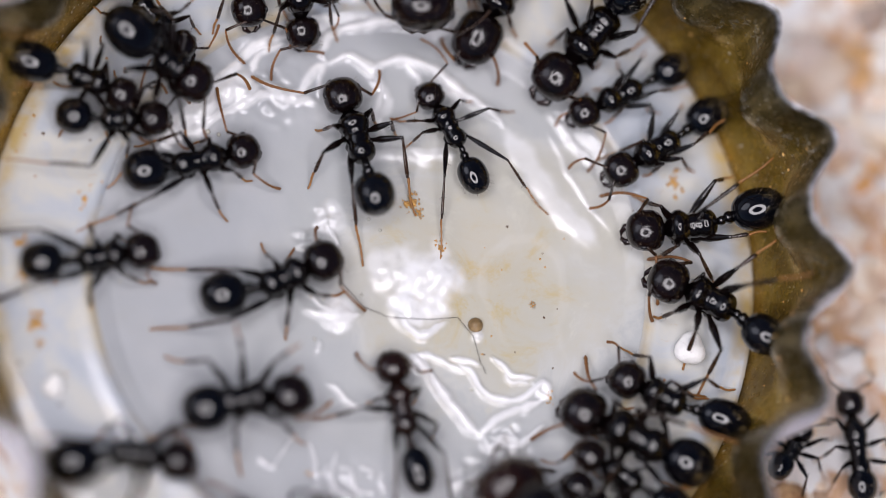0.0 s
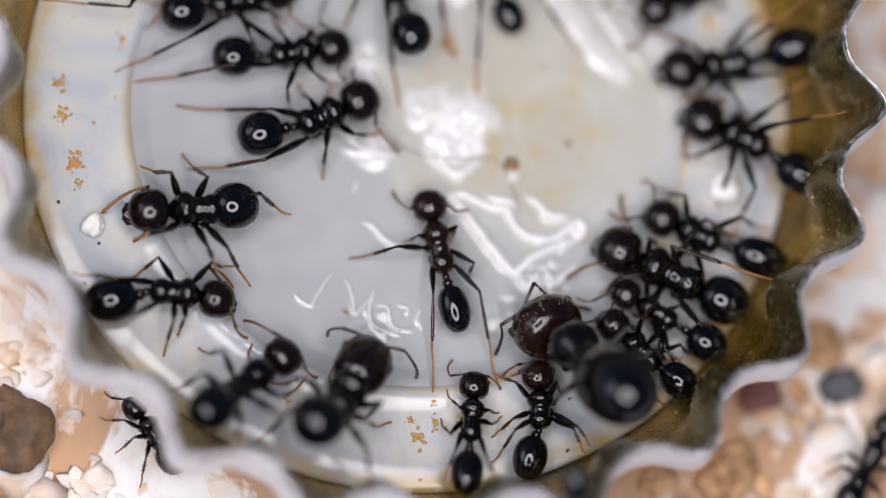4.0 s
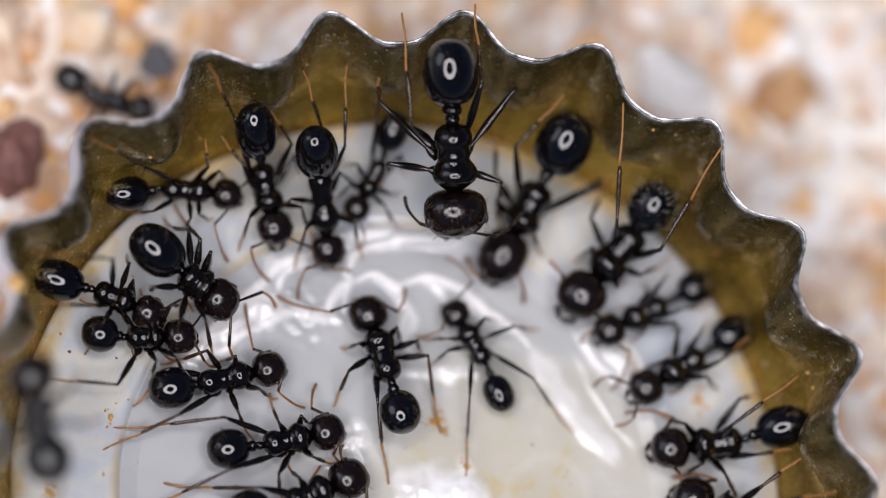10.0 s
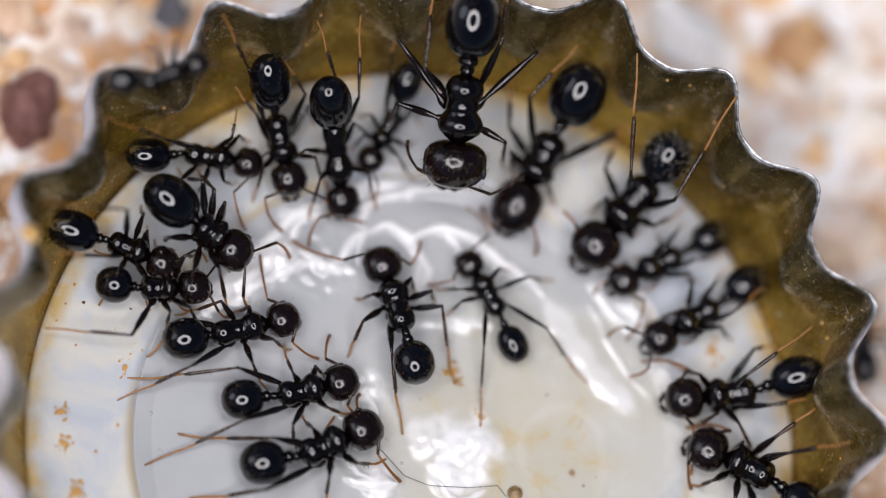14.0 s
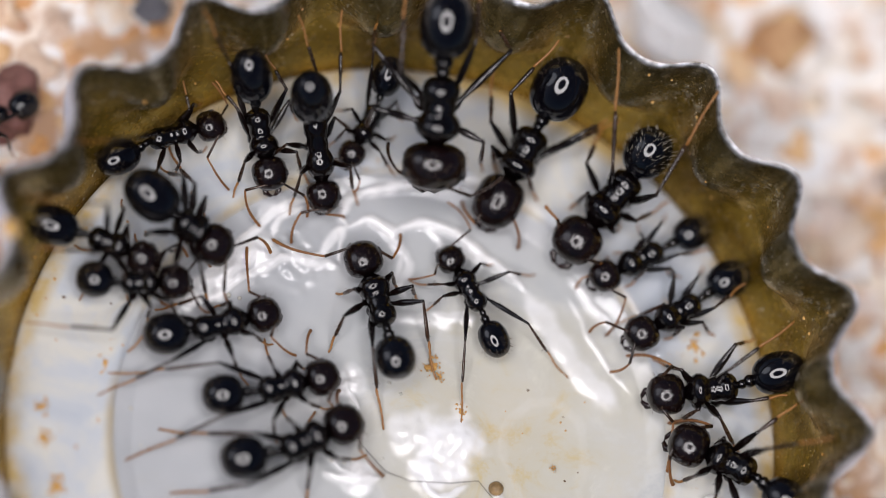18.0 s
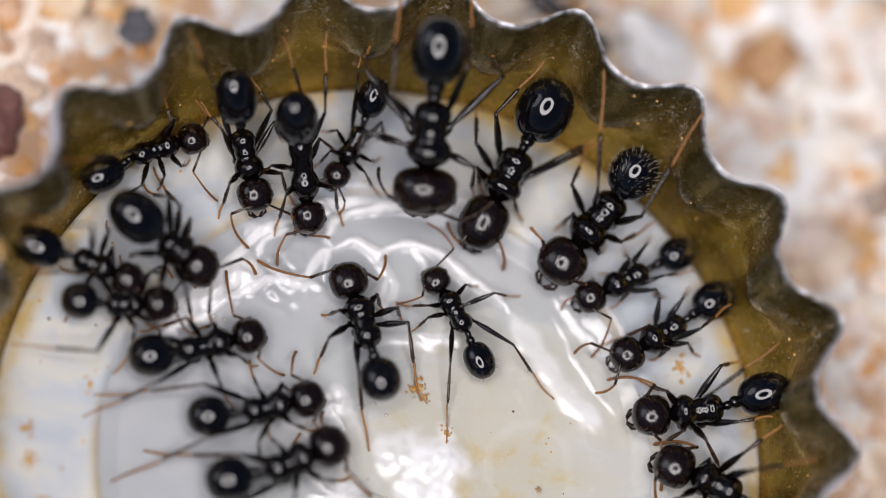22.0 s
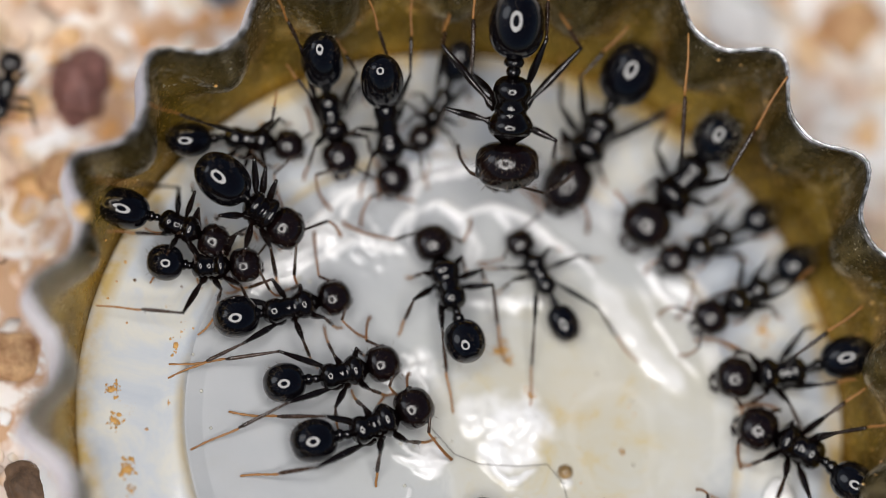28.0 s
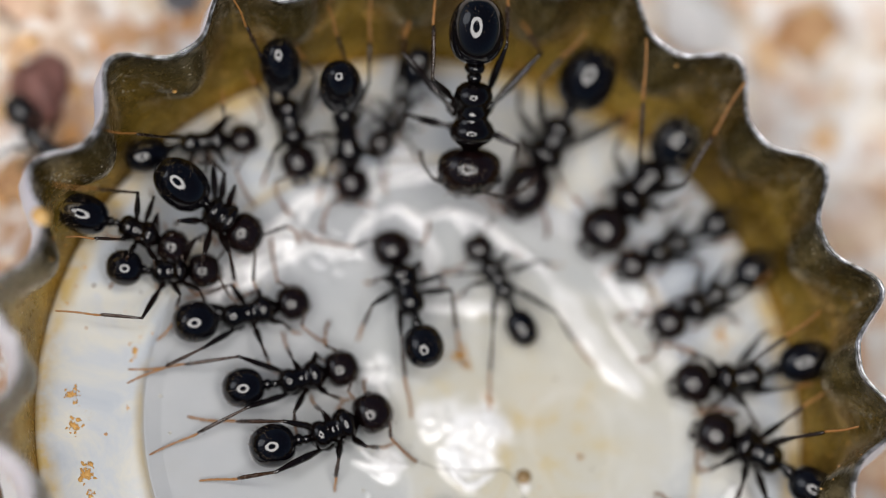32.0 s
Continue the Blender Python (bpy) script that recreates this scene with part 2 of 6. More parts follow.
def syrup_liquid():
    m, n, l, p = material("milky_syrup")
    co = n.new("ShaderNodeTexCoord")
    # a warm, yellowed patch of older syrup, with a pale drying edge
    sub = n.new("ShaderNodeVectorMath")
    sub.operation = "SUBTRACT"
    l.new(co.outputs["Object"], sub.inputs[0])
    sub.inputs[1].default_value = (0.0046, 0.0003, 0.0008)
    squeeze = n.new("ShaderNodeVectorMath")
    squeeze.operation = "MULTIPLY"
    squeeze.inputs[1].default_value = (0.68, 0.80, 0)
    l.new(sub.outputs[0], squeeze.inputs[0])
    far = n.new("ShaderNodeVectorMath")
    far.operation = "LENGTH"
    l.new(squeeze.outputs[0], far.inputs[0])
    wob = noise_node(n, l, 260, 6, 0.65, 0.8)
    add = n.new("ShaderNodeMath")
    add.operation = "MULTIPLY_ADD"
    l.new(wob.outputs[0], add.inputs[0])
    add.inputs[1].default_value = 0.0052
    l.new(far.outputs["Value"], add.inputs[2])
    wide = n.new("ShaderNodeMath")
    wide.operation = "MULTIPLY"
    wide.inputs[1].default_value = 100.0
    l.new(add.outputs[0], wide.inputs[0])
    c = ramp(n, l, wide.outputs[0], [(0.20, (0.560, 0.525, 0.425)), (0.50, (0.557, 0.543, 0.472)), (0.59, (0.557, 0.552, 0.505)), (0.63, (0.581, 0.585, 0.556)), (0.68, (0.49, 0.505, 0.50)), (0.98, (0.44, 0.456, 0.472))])
    # ochre clouds and pale curds in the old syrup
    cloud = noise_node(n, l, 520, 6, 0.7, 0.5)
    tint = ramp(n, l, cloud.outputs[0], [(0.30, (0.60, 0.60, 0.58)), (0.44, (0.5, 0.5, 0.5)), (0.56, (0.5, 0.49, 0.47)), (0.72, (0.50, 0.40, 0.24))])
    inside = ramp(n, l, wide.outputs[0], [(0.45, (1, 1, 1)), (0.66, (0.25,) * 3), (0.8, (0.08,) * 3)])
    cloudy = n.new("ShaderNodeMix")
    cloudy.data_type = "RGBA"
    cloudy.blend_type = "OVERLAY"
    l.new(inside.outputs[0], cloudy.inputs["Factor"])
    l.new(c.outputs[0], cloudy.inputs["A"])
    l.new(tint.outputs[0], cloudy.inputs["B"])
    # thick syrup is whiter, and the highlights along its folds are whitened in too
    attr = n.new("ShaderNodeAttribute")
    attr.attribute_name = "thick"
    uneven = noise_node(n, l, 1300, 4)
    mul = n.new("ShaderNodeMath")
    mul.operation = "MULTIPLY"
    mul.use_clamp = True
    l.new(attr.outputs["Fac"], mul.inputs[0])
    lo = ramp(n, l, uneven.outputs[0], [(0.3, (0.75,) * 3), (0.6, (1, 1, 1))])
    l.new(lo.outputs[0], mul.inputs[1])
    mix = n.new("ShaderNodeMix")
    mix.data_type = "RGBA"
    mix.inputs["B"].default_value = (0.92, 0.92, 0.92, 1)
    l.new(mul.outputs[0], mix.inputs["Factor"])
    l.new(cloudy.outputs["Result"], mix.inputs["A"])
    l.new(mix.outputs["Result"], p.inputs["Base Color"])
    p.inputs["Roughness"].default_value = 0.17
    p.inputs["IOR"].default_value = 1.46
    p.inputs["Coat Weight"].default_value = 0.7
    p.inputs["Coat Roughness"].default_value = 0.13
    fine = noise_node(n, l, 420, 3)
    bump(n, l, fine.outputs[0], p, 0.12, 0.0003)
    return m


def sand_ground():
    m, n, l, p = material("sand_ground")
    co = n.new("ShaderNodeTexCoord")
    v = n.new("ShaderNodeTexVoronoi")
    v.inputs["Scale"].default_value = 520
    l.new(co.outputs["Object"], v.inputs["Vector"])
    big = noise_node(n, l, 230, 4, 0.65)
    c1 = ramp(n, l, v.outputs["Color"], [(0.08, (0.62, 0.26, 0.07)), (0.22, (0.86, 0.68, 0.46)), (0.40, (0.93, 0.91, 0.89)), (0.78, (0.93, 0.91, 0.89)), (0.92, (0.84, 0.42, 0.13))])
    c2 = ramp(n, l, big.outputs[0], [(0.31, (0.58, 0.28, 0.10)), (0.39, (0.85, 0.66, 0.46)), (0.46, (0.93, 0.92, 0.90))])
    mix = n.new("ShaderNodeMix")
    mix.data_type = "RGBA"
    mix.inputs["Factor"].default_value = 0.55
    l.new(c1.outputs[0], mix.inputs["A"])
    l.new(c2.outputs[0], mix.inputs["B"])
    soil = noise_node(n, l, 210, 5, 0.65, 0.6)
    xyz = n.new("ShaderNodeVectorMath")
    xyz.operation = "DOT_PRODUCT"
    xyz.inputs[1].default_value = (-60, 75, 0)
    l.new(co.outputs["Object"], xyz.inputs[0])
    wave = n.new("ShaderNodeMath")
    wave.operation = "SINE"
    l.new(xyz.outputs["Value"], wave.inputs[0])
    low = n.new("ShaderNodeMath")
    low.operation = "MULTIPLY"
    far = n.new("ShaderNodeVectorMath")
    far.operation = "LENGTH"
    l.new(co.outputs["Object"], far.inputs[0])
    fade = n.new("ShaderNodeMapRange")
    fade.inputs["From Min"].default_value = 0.03
    fade.inputs["From Max"].default_value = 0.06
    fade.inputs["To Min"].default_value = 0.07
    fade.inputs["To Max"].default_value = 0.0
    l.new(far.outputs["Value"], fade.inputs["Value"])
    l.new(fade.outputs[0], low.inputs[1])
    both = n.new("ShaderNodeMath")
    both.operation = "ABSOLUTE"
    l.new(wave.outputs[0], both.inputs[0])
    l.new(both.outputs[0], low.inputs[0])
    lean = n.new("ShaderNodeMath")
    lean.operation = "ADD"
    lean.use_clamp = True
    l.new(soil.outputs[0], lean.inputs[0])
    l.new(low.outputs[0], lean.inputs[1])
    soft_ = ramp(n, l, lean.outputs[0], [(0.54, (0, 0, 0)), (0.61, (0.85,) * 3)])
    dirt = n.new("ShaderNodeMix")
    dirt.data_type = "RGBA"
    dirt.inputs["B"].default_value = (0.55, 0.29, 0.12, 1)
    l.new(soft_.outputs[0], dirt.inputs["Factor"])
    l.new(mix.outputs["Result"], dirt.inputs["A"])
    l.new(dirt.outputs["Result"], p.inputs["Base Color"])
    p.inputs["Roughness"].default_value = 0.9
    bump(n, l, v.outputs["Distance"], p, 0.35, 0.0004)
    return m


def grain_stone(name="sand_grain"):
    """Quartz, ochre and brown grains: each island its own colour, more ochre in patches."""
    m, n, l, p = material(name)
    g = n.new("ShaderNodeNewGeometry")
    c = ramp(n, l, g.outputs["Random Per Island"], [(0.0, (0.92, 0.90, 0.87)), (0.36, (0.92, 0.82, 0.66)), (0.55, (0.88, 0.60, 0.30)), (0.72, (0.80, 0.40, 0.12)), (0.80, (0.52, 0.36, 0.30)), (0.85, (0.34, 0.32, 0.32)), (0.89, (0.93, 0.92, 0.90))])
    big = noise_node(n, l, 230, 4, 0.65)
    lean = n.new("ShaderNodeVectorMath")
    lean.operation = "DOT_PRODUCT"
    lean.inputs[1].default_value = (60, -75, 0)
    l.new(g.outputs["Position"], lean.inputs[0])
    wave = n.new("ShaderNodeMath")
    wave.operation = "SINE"
    l.new(lean.outputs["Value"], wave.inputs[0])
    low = n.new("ShaderNodeMath")
    low.operation = "MULTIPLY"
    low.inputs[1].default_value = -0.08
    both = n.new("ShaderNodeMath")
    both.operation = "ABSOLUTE"
    l.new(wave.outputs[0], both.inputs[0])
    l.new(both.outputs[0], low.inputs[0])
    tilt = n.new("ShaderNodeMath")
    tilt.operation = "ADD"
    l.new(big.outputs[0], tilt.inputs[0])
    l.new(low.outputs[0], tilt.inputs[1])
    c2 = ramp(n, l, tilt.outputs[0], [(0.31, (0.54, 0.26, 0.09)), (0.40, (0.85, 0.62, 0.38)), (0.47, (0.93, 0.92, 0.90))])
    mix = n.new("ShaderNodeMix")
    mix.data_type = "RGBA"
    mix.inputs["Factor"].default_value = 0.55
    l.new(c.outputs[0], mix.inputs["A"])
    l.new(c2.outputs[0], mix.inputs["B"])
    spot = noise_node(n, l, 900, 6, 0.7)
    d = ramp(n, l, spot.outputs[0], [(0.38, (0.55, 0.36, 0.22)), (0.48, (0.86, 0.76, 0.66)), (0.60, (1, 1, 1))])
    dirty = n.new("ShaderNodeMix")
    dirty.data_type = "RGBA"
    dirty.blend_type = "MULTIPLY"
    dirty.inputs["Factor"].default_value = 0.3
    l.new(mix.outputs["Result"], dirty.inputs["A"])
    l.new(d.outputs[0], dirty.inputs["B"])
    l.new(dirty.outputs["Result"], p.inputs["Base Color"])
    p.inputs["Roughness"].default_value = 0.75
    bump(n, l, spot.outputs[0], p, 0.5, 0.0002)
    return m


def plain_stone(name, dark, light, rough=0.6):
    m, n, l, p = material(name)
    t = noise_node(n, l, 900, 6, 0.68)
    c = ramp(n, l, t.outputs[0], [(0.35, dark), (0.62, light)])
    l.new(c.outputs[0], p.inputs["Base Color"])
    p.inputs["Roughness"].default_value = rough
    bump(n, l, t.outputs[0], p, 0.6, 0.0003)
    return m


gold, steel, paint, liner_mat, syrup_mat = gold_lacquer(), steel_edge(), cap_paint(), liner_plastic(), syrup_liquid()
sand_mat, grain_mat = sand_ground(), grain_stone()
red_stone = plain_stone("red_brown_stone", (0.14, 0.055, 0.045), (0.26, 0.12, 0.10))
grey_stone = plain_stone("grey_stone", (0.07, 0.07, 0.08), (0.17, 0.17, 0.19))
white_crystal = plain_stone("white_crystal", (0.88, 0.87, 0.85), (0.93, 0.92, 0.90), 0.4)
amber_crystal = plain_stone("amber_crystal", (0.55, 0.30, 0.08), (0.75, 0.50, 0.20), 0.3)
brown_stone = plain_stone("brown_stone", (0.06, 0.036, 0.02), (0.19, 0.11, 0.06))
droplet_mat = plain_stone("brown_droplet", (0.13, 0.075, 0.03), (0.42, 0.28, 0.13), 0.06)
ochre_mat = plain_stone("ochre_crumb", (0.52, 0.24, 0.05), (0.68, 0.42, 0.14), 0.7)
rusty_stone = plain_stone("rusty_stone", (0.30, 0.13, 0.05), (0.72, 0.46, 0.24), 0.8)

ring_mat, rn, rl, rp = material("ring_lamp")
rp.inputs["Emission Color"].default_value = (1.0, 0.985, 0.96, 1)
rp.inputs["Emission Strength"].default_value = 9.4
ring_housing, hn, hl, hp = material("lamp_housing")
hp.inputs["Base Color"].default_value = (0.02, 0.02, 0.02, 1)
hp.inputs["Roughness"].default_value = 0.5


# ---------------------------------------------------------------- mesh helpers, in millimetres
def part(name, bm, mat, parent=None, label="", at=(0, 0, 0), smooth=True):
    """One mesh object from bm (millimetres), under its thing or part."""
    me = bpy.data.meshes.new(name)
    bmesh.ops.recalc_face_normals(bm, faces=bm.faces)
    bm.to_mesh(me)
    bm.free()
    me.transform(Matrix.Scale(MM, 4))
    mats = mat if isinstance(mat, (list, tuple)) else [mat]
    for x in mats:
        me.materials.append(x)
    if smooth:
        me.polygons.foreach_set("use_smooth", [True] * len(me.polygons))
    ob = new(name, me)
    ob.location = Vector(at) * MM
    if parent is not None:
        ob.parent = parent
    if label:
        tagged(ob, label)
    return ob


def skin(bm, rings, cap_ends=True):
    """Faces between rings of equal length; closes both ends."""
    vs = [[bm.verts.new(p) for p in r] for r in rings]
    k = len(vs[0])
    for a, b in zip(vs, vs[1:]):
        for i in range(k):
            j = (i + 1) % k
            bm.faces.new((a[i], a[j], b[j], b[i]))
    if cap_ends:
        bm.faces.new(vs[0][::-1])
        bm.faces.new(vs[-1])


def frame_along(d):
    d = d.normalized()
    s = Vector((0, 0, 1)).cross(d)
    if s.length < 1e-4:
        s = Vector((0, 1, 0))
    s.normalize()
    return s, d.cross(s)


def tube(bm, pts, radii, k=7):
    pts = [Vector(p) for p in pts]
    rings = []
    for i, p in enumerate(pts):
        d = pts[min(i + 1, len(pts) - 1)] - pts[max(i - 1, 0)]
        s, q = frame_along(d)
        rings.append([p + (s * math.cos(a) + q * math.sin(a)) * radii[i] for a in (2 * math.pi * j / k for j in range(k))])
    skin(bm, rings)


def lathe_body(bm, c, d, sections, k=18, roundness=2.0):
    """A body along d through c: sections (along, side, up-down, lift)."""
    d = Vector(d).normalized()
    s, q = frame_along(d)
    rings = []
    for x, hw, hh, lift in sections:
        ring = []
        for j in range(k):
            a = 2 * math.pi * j / k
            ca, sa = math.cos(a), math.sin(a)
            e = 2.0 / roundness
            px = math.copysign(abs(ca) ** e, ca) * hw
            py = math.copysign(abs(sa) ** e, sa) * hh
            ring.append(Vector(c) + d * x + s * px + q * (py + lift))
        rings.append(ring)
    skin(bm, rings)


def egg(n, length, half_w, half_h, fat=0.0, tip=1.0, seg=()):
    """Sections of an egg from -length/2 to length/2; seg: shallow grooves at these shares of the length."""
    out = []
    for i in range(n):
        f = i / (n - 1)
        g = 0.5 - 0.5 * math.cos(math.pi * f)
        y = math.sqrt(max(0.0, 1 - (2 * g - 1) ** 2))
        y *= 1 + fat * (0.5 - g)
        y = max(y, 0.03) ** tip
        for c in seg:
            y *= 1 - 0.022 * math.exp(-((g - c) / 0.010) ** 2)
        out.append(((g - 0.5) * length, half_w * y, half_h * y, 0))
    return out


def ease(x, lo, hi):
    x = min(1.0, max(0.0, (x - lo) / (hi - lo)))
    return x * x * (3 - 2 * x)


# ---------------------------------------------------------------- setting: sand, bottle cap, syrup
def build_ground():
    bm = bmesh.new()
    # fine sheet near the cap, coarse rings to the horizon
    radii = [0, 6, 12] + [14 + i * 0.7 for i in range(34)] + [45, 60, 100, 250, 1000, 6000, 60000]
    k = 120
    mid = bm.verts.new((0, 0, -0.06))
    prev = None
    for r in radii[1:]:
        ring = []
        for j in range(k):
            a = 2 * math.pi * j / k
            x, y = r * math.cos(a), r * math.sin(a)
            z = 0.55 * noise.noise(Vector((x * 0.22, y * 0.22, 3.1))) + 0.25 * noise.noise(Vector((x * 0.7, y * 0.7, 7.7))) if r < 300 else 0
            z = min(z, 0.1) - 1.65
            if r < 18:
                z += (-0.06 - z) * (1 - ease(r, 13.9, 15.7))
            ring.append(bm.verts.new((x, y, z)))
        if prev is None:
            for j in range(k):
                bm.faces.new((mid, ring[j], ring[(j + 1) % k]))
        else:
            for j in range(k):
                bm.faces.new((prev[j], ring[j], ring[(j + 1) % k], prev[(j + 1) % k]))
        prev = ring
    ob = part("ground", bm, sand_mat)
    tagged(ob, "pale ochre coarse sand under and around the cap", "sand", kind="structure")


def blob_points(rad, squash, rnd, rows=5, cols=8):
    """A rough pebble: points on a dented sphere and its faces."""
    vs, fs = [], []
    off = rnd.random() * 50
    vs.append(Vector((0, 0, 1)))
    for i in range(1, rows):
        th = math.pi * i / rows
        for j in range(cols):
            ph = 2 * math.pi * (j + 0.5 * (i % 2)) / cols
            vs.append(Vector((math.sin(th) * math.cos(ph), math.sin(th) * math.sin(ph), math.cos(th))))
    vs.append(Vector((0, 0, -1)))
    for j in range(cols):
        fs.append((0, 1 + j, 1 + (j + 1) % cols))
        for i in range(rows - 2):
            a = 1 + i * cols
            fs.append((a + j, a + cols + j, a + cols + (j + 1) % cols, a + (j + 1) % cols))
        a = 1 + (rows - 2) * cols
        fs.append((a + j, len(vs) - 1, a + (j + 1) % cols))
    turn = Euler((rnd.uniform(-0.5, 0.5), rnd.uniform(-0.5, 0.5), rnd.uniform(0, 6))).to_matrix()
    out = []
    for p in vs:
        k = 1 + 0.5 * noise.noise(p * 1.5 + Vector((off, 0, 0))) + 0.16 * noise.noise(p * 3.7 + Vector((0, off, 0)))
        q = turn @ (Vector((p.x, p.y * (0.7 + 0.3 * squash), p.z * squash)) * k * rad)
        out.append(q)
    return out, fs


def single_grain_material():
    """The same stones, coloured object by object."""
    m, n, l, p = material("sand_pebble")
    g = n.new("ShaderNodeObjectInfo")
    c = ramp(n, l, g.outputs["Random"], [(0.0, (0.92, 0.90, 0.86)), (0.28, (0.92, 0.80, 0.62)), (0.46, (0.88, 0.58, 0.28)), (0.64, (0.80, 0.40, 0.12)), (0.76, (0.58, 0.36, 0.24)), (0.84, (0.93, 0.92, 0.90)), (0.96, (0.42, 0.39, 0.38))])
    where = n.new("ShaderNodeNewGeometry")
    lean = n.new("ShaderNodeVectorMath")
    lean.operation = "DOT_PRODUCT"
    lean.inputs[1].default_value = (60, -75, 0)
    l.new(where.outputs["Position"], lean.inputs[0])
    wave = n.new("ShaderNodeMath")
    wave.operation = "SINE"
    l.new(lean.outputs["Value"], wave.inputs[0])
    soil = n.new("ShaderNodeMath")
    soil.operation = "MULTIPLY_ADD"
    soil.use_clamp = True
    both = n.new("ShaderNodeMath")
    both.operation = "ABSOLUTE"
    l.new(wave.outputs[0], both.inputs[0])
    soil.inputs[1].default_value = 0.42
    soil.inputs[2].default_value = 0.02
    l.new(both.outputs[0], soil.inputs[0])
    rusty = n.new("ShaderNodeMix")
    rusty.data_type = "RGBA"
    rusty.inputs["B"].default_value = (0.74, 0.41, 0.17, 1)
    l.new(soil.outputs[0], rusty.inputs["Factor"])
    l.new(c.outputs[0], rusty.inputs["A"])
    c = rusty
    spot = noise_node(n, l, 1.3, 6, 0.7)
    l.new(where.outputs["Position"], spot.inputs["Vector"])
    spot.inputs["Scale"].default_value = 900
    d = ramp(n, l, spot.outputs[0], [(0.38, (0.55, 0.36, 0.22)), (0.48, (0.86, 0.76, 0.66)), (0.60, (1, 1, 1))])
    mix = n.new("ShaderNodeMix")
    mix.data_type = "RGBA"
    mix.blend_type = "MULTIPLY"
    mix.inputs["Factor"].default_value = 0.6
    l.new(c.outputs["Result"], mix.inputs["A"])
    l.new(d.outputs[0], mix.inputs["B"])
    l.new(mix.outputs["Result"], p.inputs["Base Color"])
    p.inputs["Roughness"].default_value = 0.6
    bump(n, l, spot.outputs[0], p, 0.5, 0.0002)
    return m


def build_grains():
    rnd = random.Random(5)
    verts, faces = [], []
    single = single_grain_material()
    shapes = []
    for k in range(9):
        p, f = blob_points(1.0, rnd.uniform(0.18, 0.36), rnd, 9, 16)
        me = bpy.data.meshes.new("sand_pebble")
        me.from_pydata([tuple(a * MM) for a in p], [], f)
        me.polygons.foreach_set("use_smooth", [True] * len(me.polygons))
        me.materials.append(single)
        shapes.append(me)

    def drop(x, y, rad, z):
        p, f = blob_points(rad, rnd.uniform(0.18, 0.36), rnd)
        base = len(verts)
        verts.extend([(a.x + x, a.y + y, a.z + z) for a in p])
        faces.extend([tuple(i + base for i in q) for q in f])

    count = 0
    for i in range(7500):
        x, y = rnd.uniform(-27, 27), rnd.uniform(-25, 25)
        rad = min(1.35, 0.2 + rnd.expovariate(3.4))
        r = math.hypot(x, y)
        if r < 15.4 + rad * 0.9 or r > 31:
            continue
        if r - rad < 17.2 and rad > 0.8:
            continue
        if rad > 0.48 and count < 260 and r < 27:
            ob = new("sand_pebble", rnd.choice(shapes))
            ob.matrix_basis = pose(x * MM, y * MM, -1.68 * MM, rnd.uniform(-15, 15), rnd.uniform(-15, 15), rnd.uniform(0, 360)) @ Matrix.Scale(rad, 4)
            tagged(ob, "small flat sand pebble half sunk in sand", "pebble", "pebbles in the sand")
            count += 1
        else:
            drop(x, y, rad, -1.68)
    me = bpy.data.meshes.new("sand_grains")
    me.from_pydata([(a * MM, b * MM, c * MM) for a, b, c in verts], [], faces)
    me.polygons.foreach_set("use_smooth", [True] * len(me.polygons))
    me.materials.append(grain_mat)
    tagged(new("sand_grains", me), "loose sand grains, white, ochre and brown", "sand", kind="stuff")


TEETH = 21
PHASE = -0.235 * 2 * math.pi / 21


# how far the bent rim stands in or out, round the cap (degrees, mm)
DENTS = [(-180, -0.25), (-150, 0.0), (-60, 0.0), (-36, -0.1), (-19, -0.28), (-5, -0.26), (14, -0.24), (30, -0.32), (46, -0.12), (63, 0.06), (83, -0.12), (99, -0.12), (118, -0.2), (135, 0.06), (167, -0.2), (180, -0.25)]


def dent(a):
    d = (math.degrees(a) + 180) % 360 - 180
    for (d0, v0), (d1, v1) in zip(DENTS, DENTS[1:]):
        if d0 <= d <= d1:
            return v0 + (v1 - v0) * (d - d0) / (d1 - d0)
    return 0.0


def flute(a):
    """1 on the outer folds of the skirt, 0 on the inner ones."""
    return 0.5 + 0.5 * math.cos(TEETH * (a - PHASE))


def skirt_radius(z, a):
    """Inner radius of the fluted skirt at height z and angle a."""
    c = flute(a)
    r = 13.58 + 1.30 * ease(z, 0.1, 3.4) + 0.27 * ease(z, 3.0, 6.4)
    r += 1.30 * c ** 1.6 * ease(z, 2.0, 6.4)
    r -= 0.80 * (1 - c) ** 1.3 * ease(z, 2.7, 3.7) * (1 - 0.95 * ease(z, 4.0, 6.3))
    return r + dent(a) * ease(z, 2.5, 6.0)


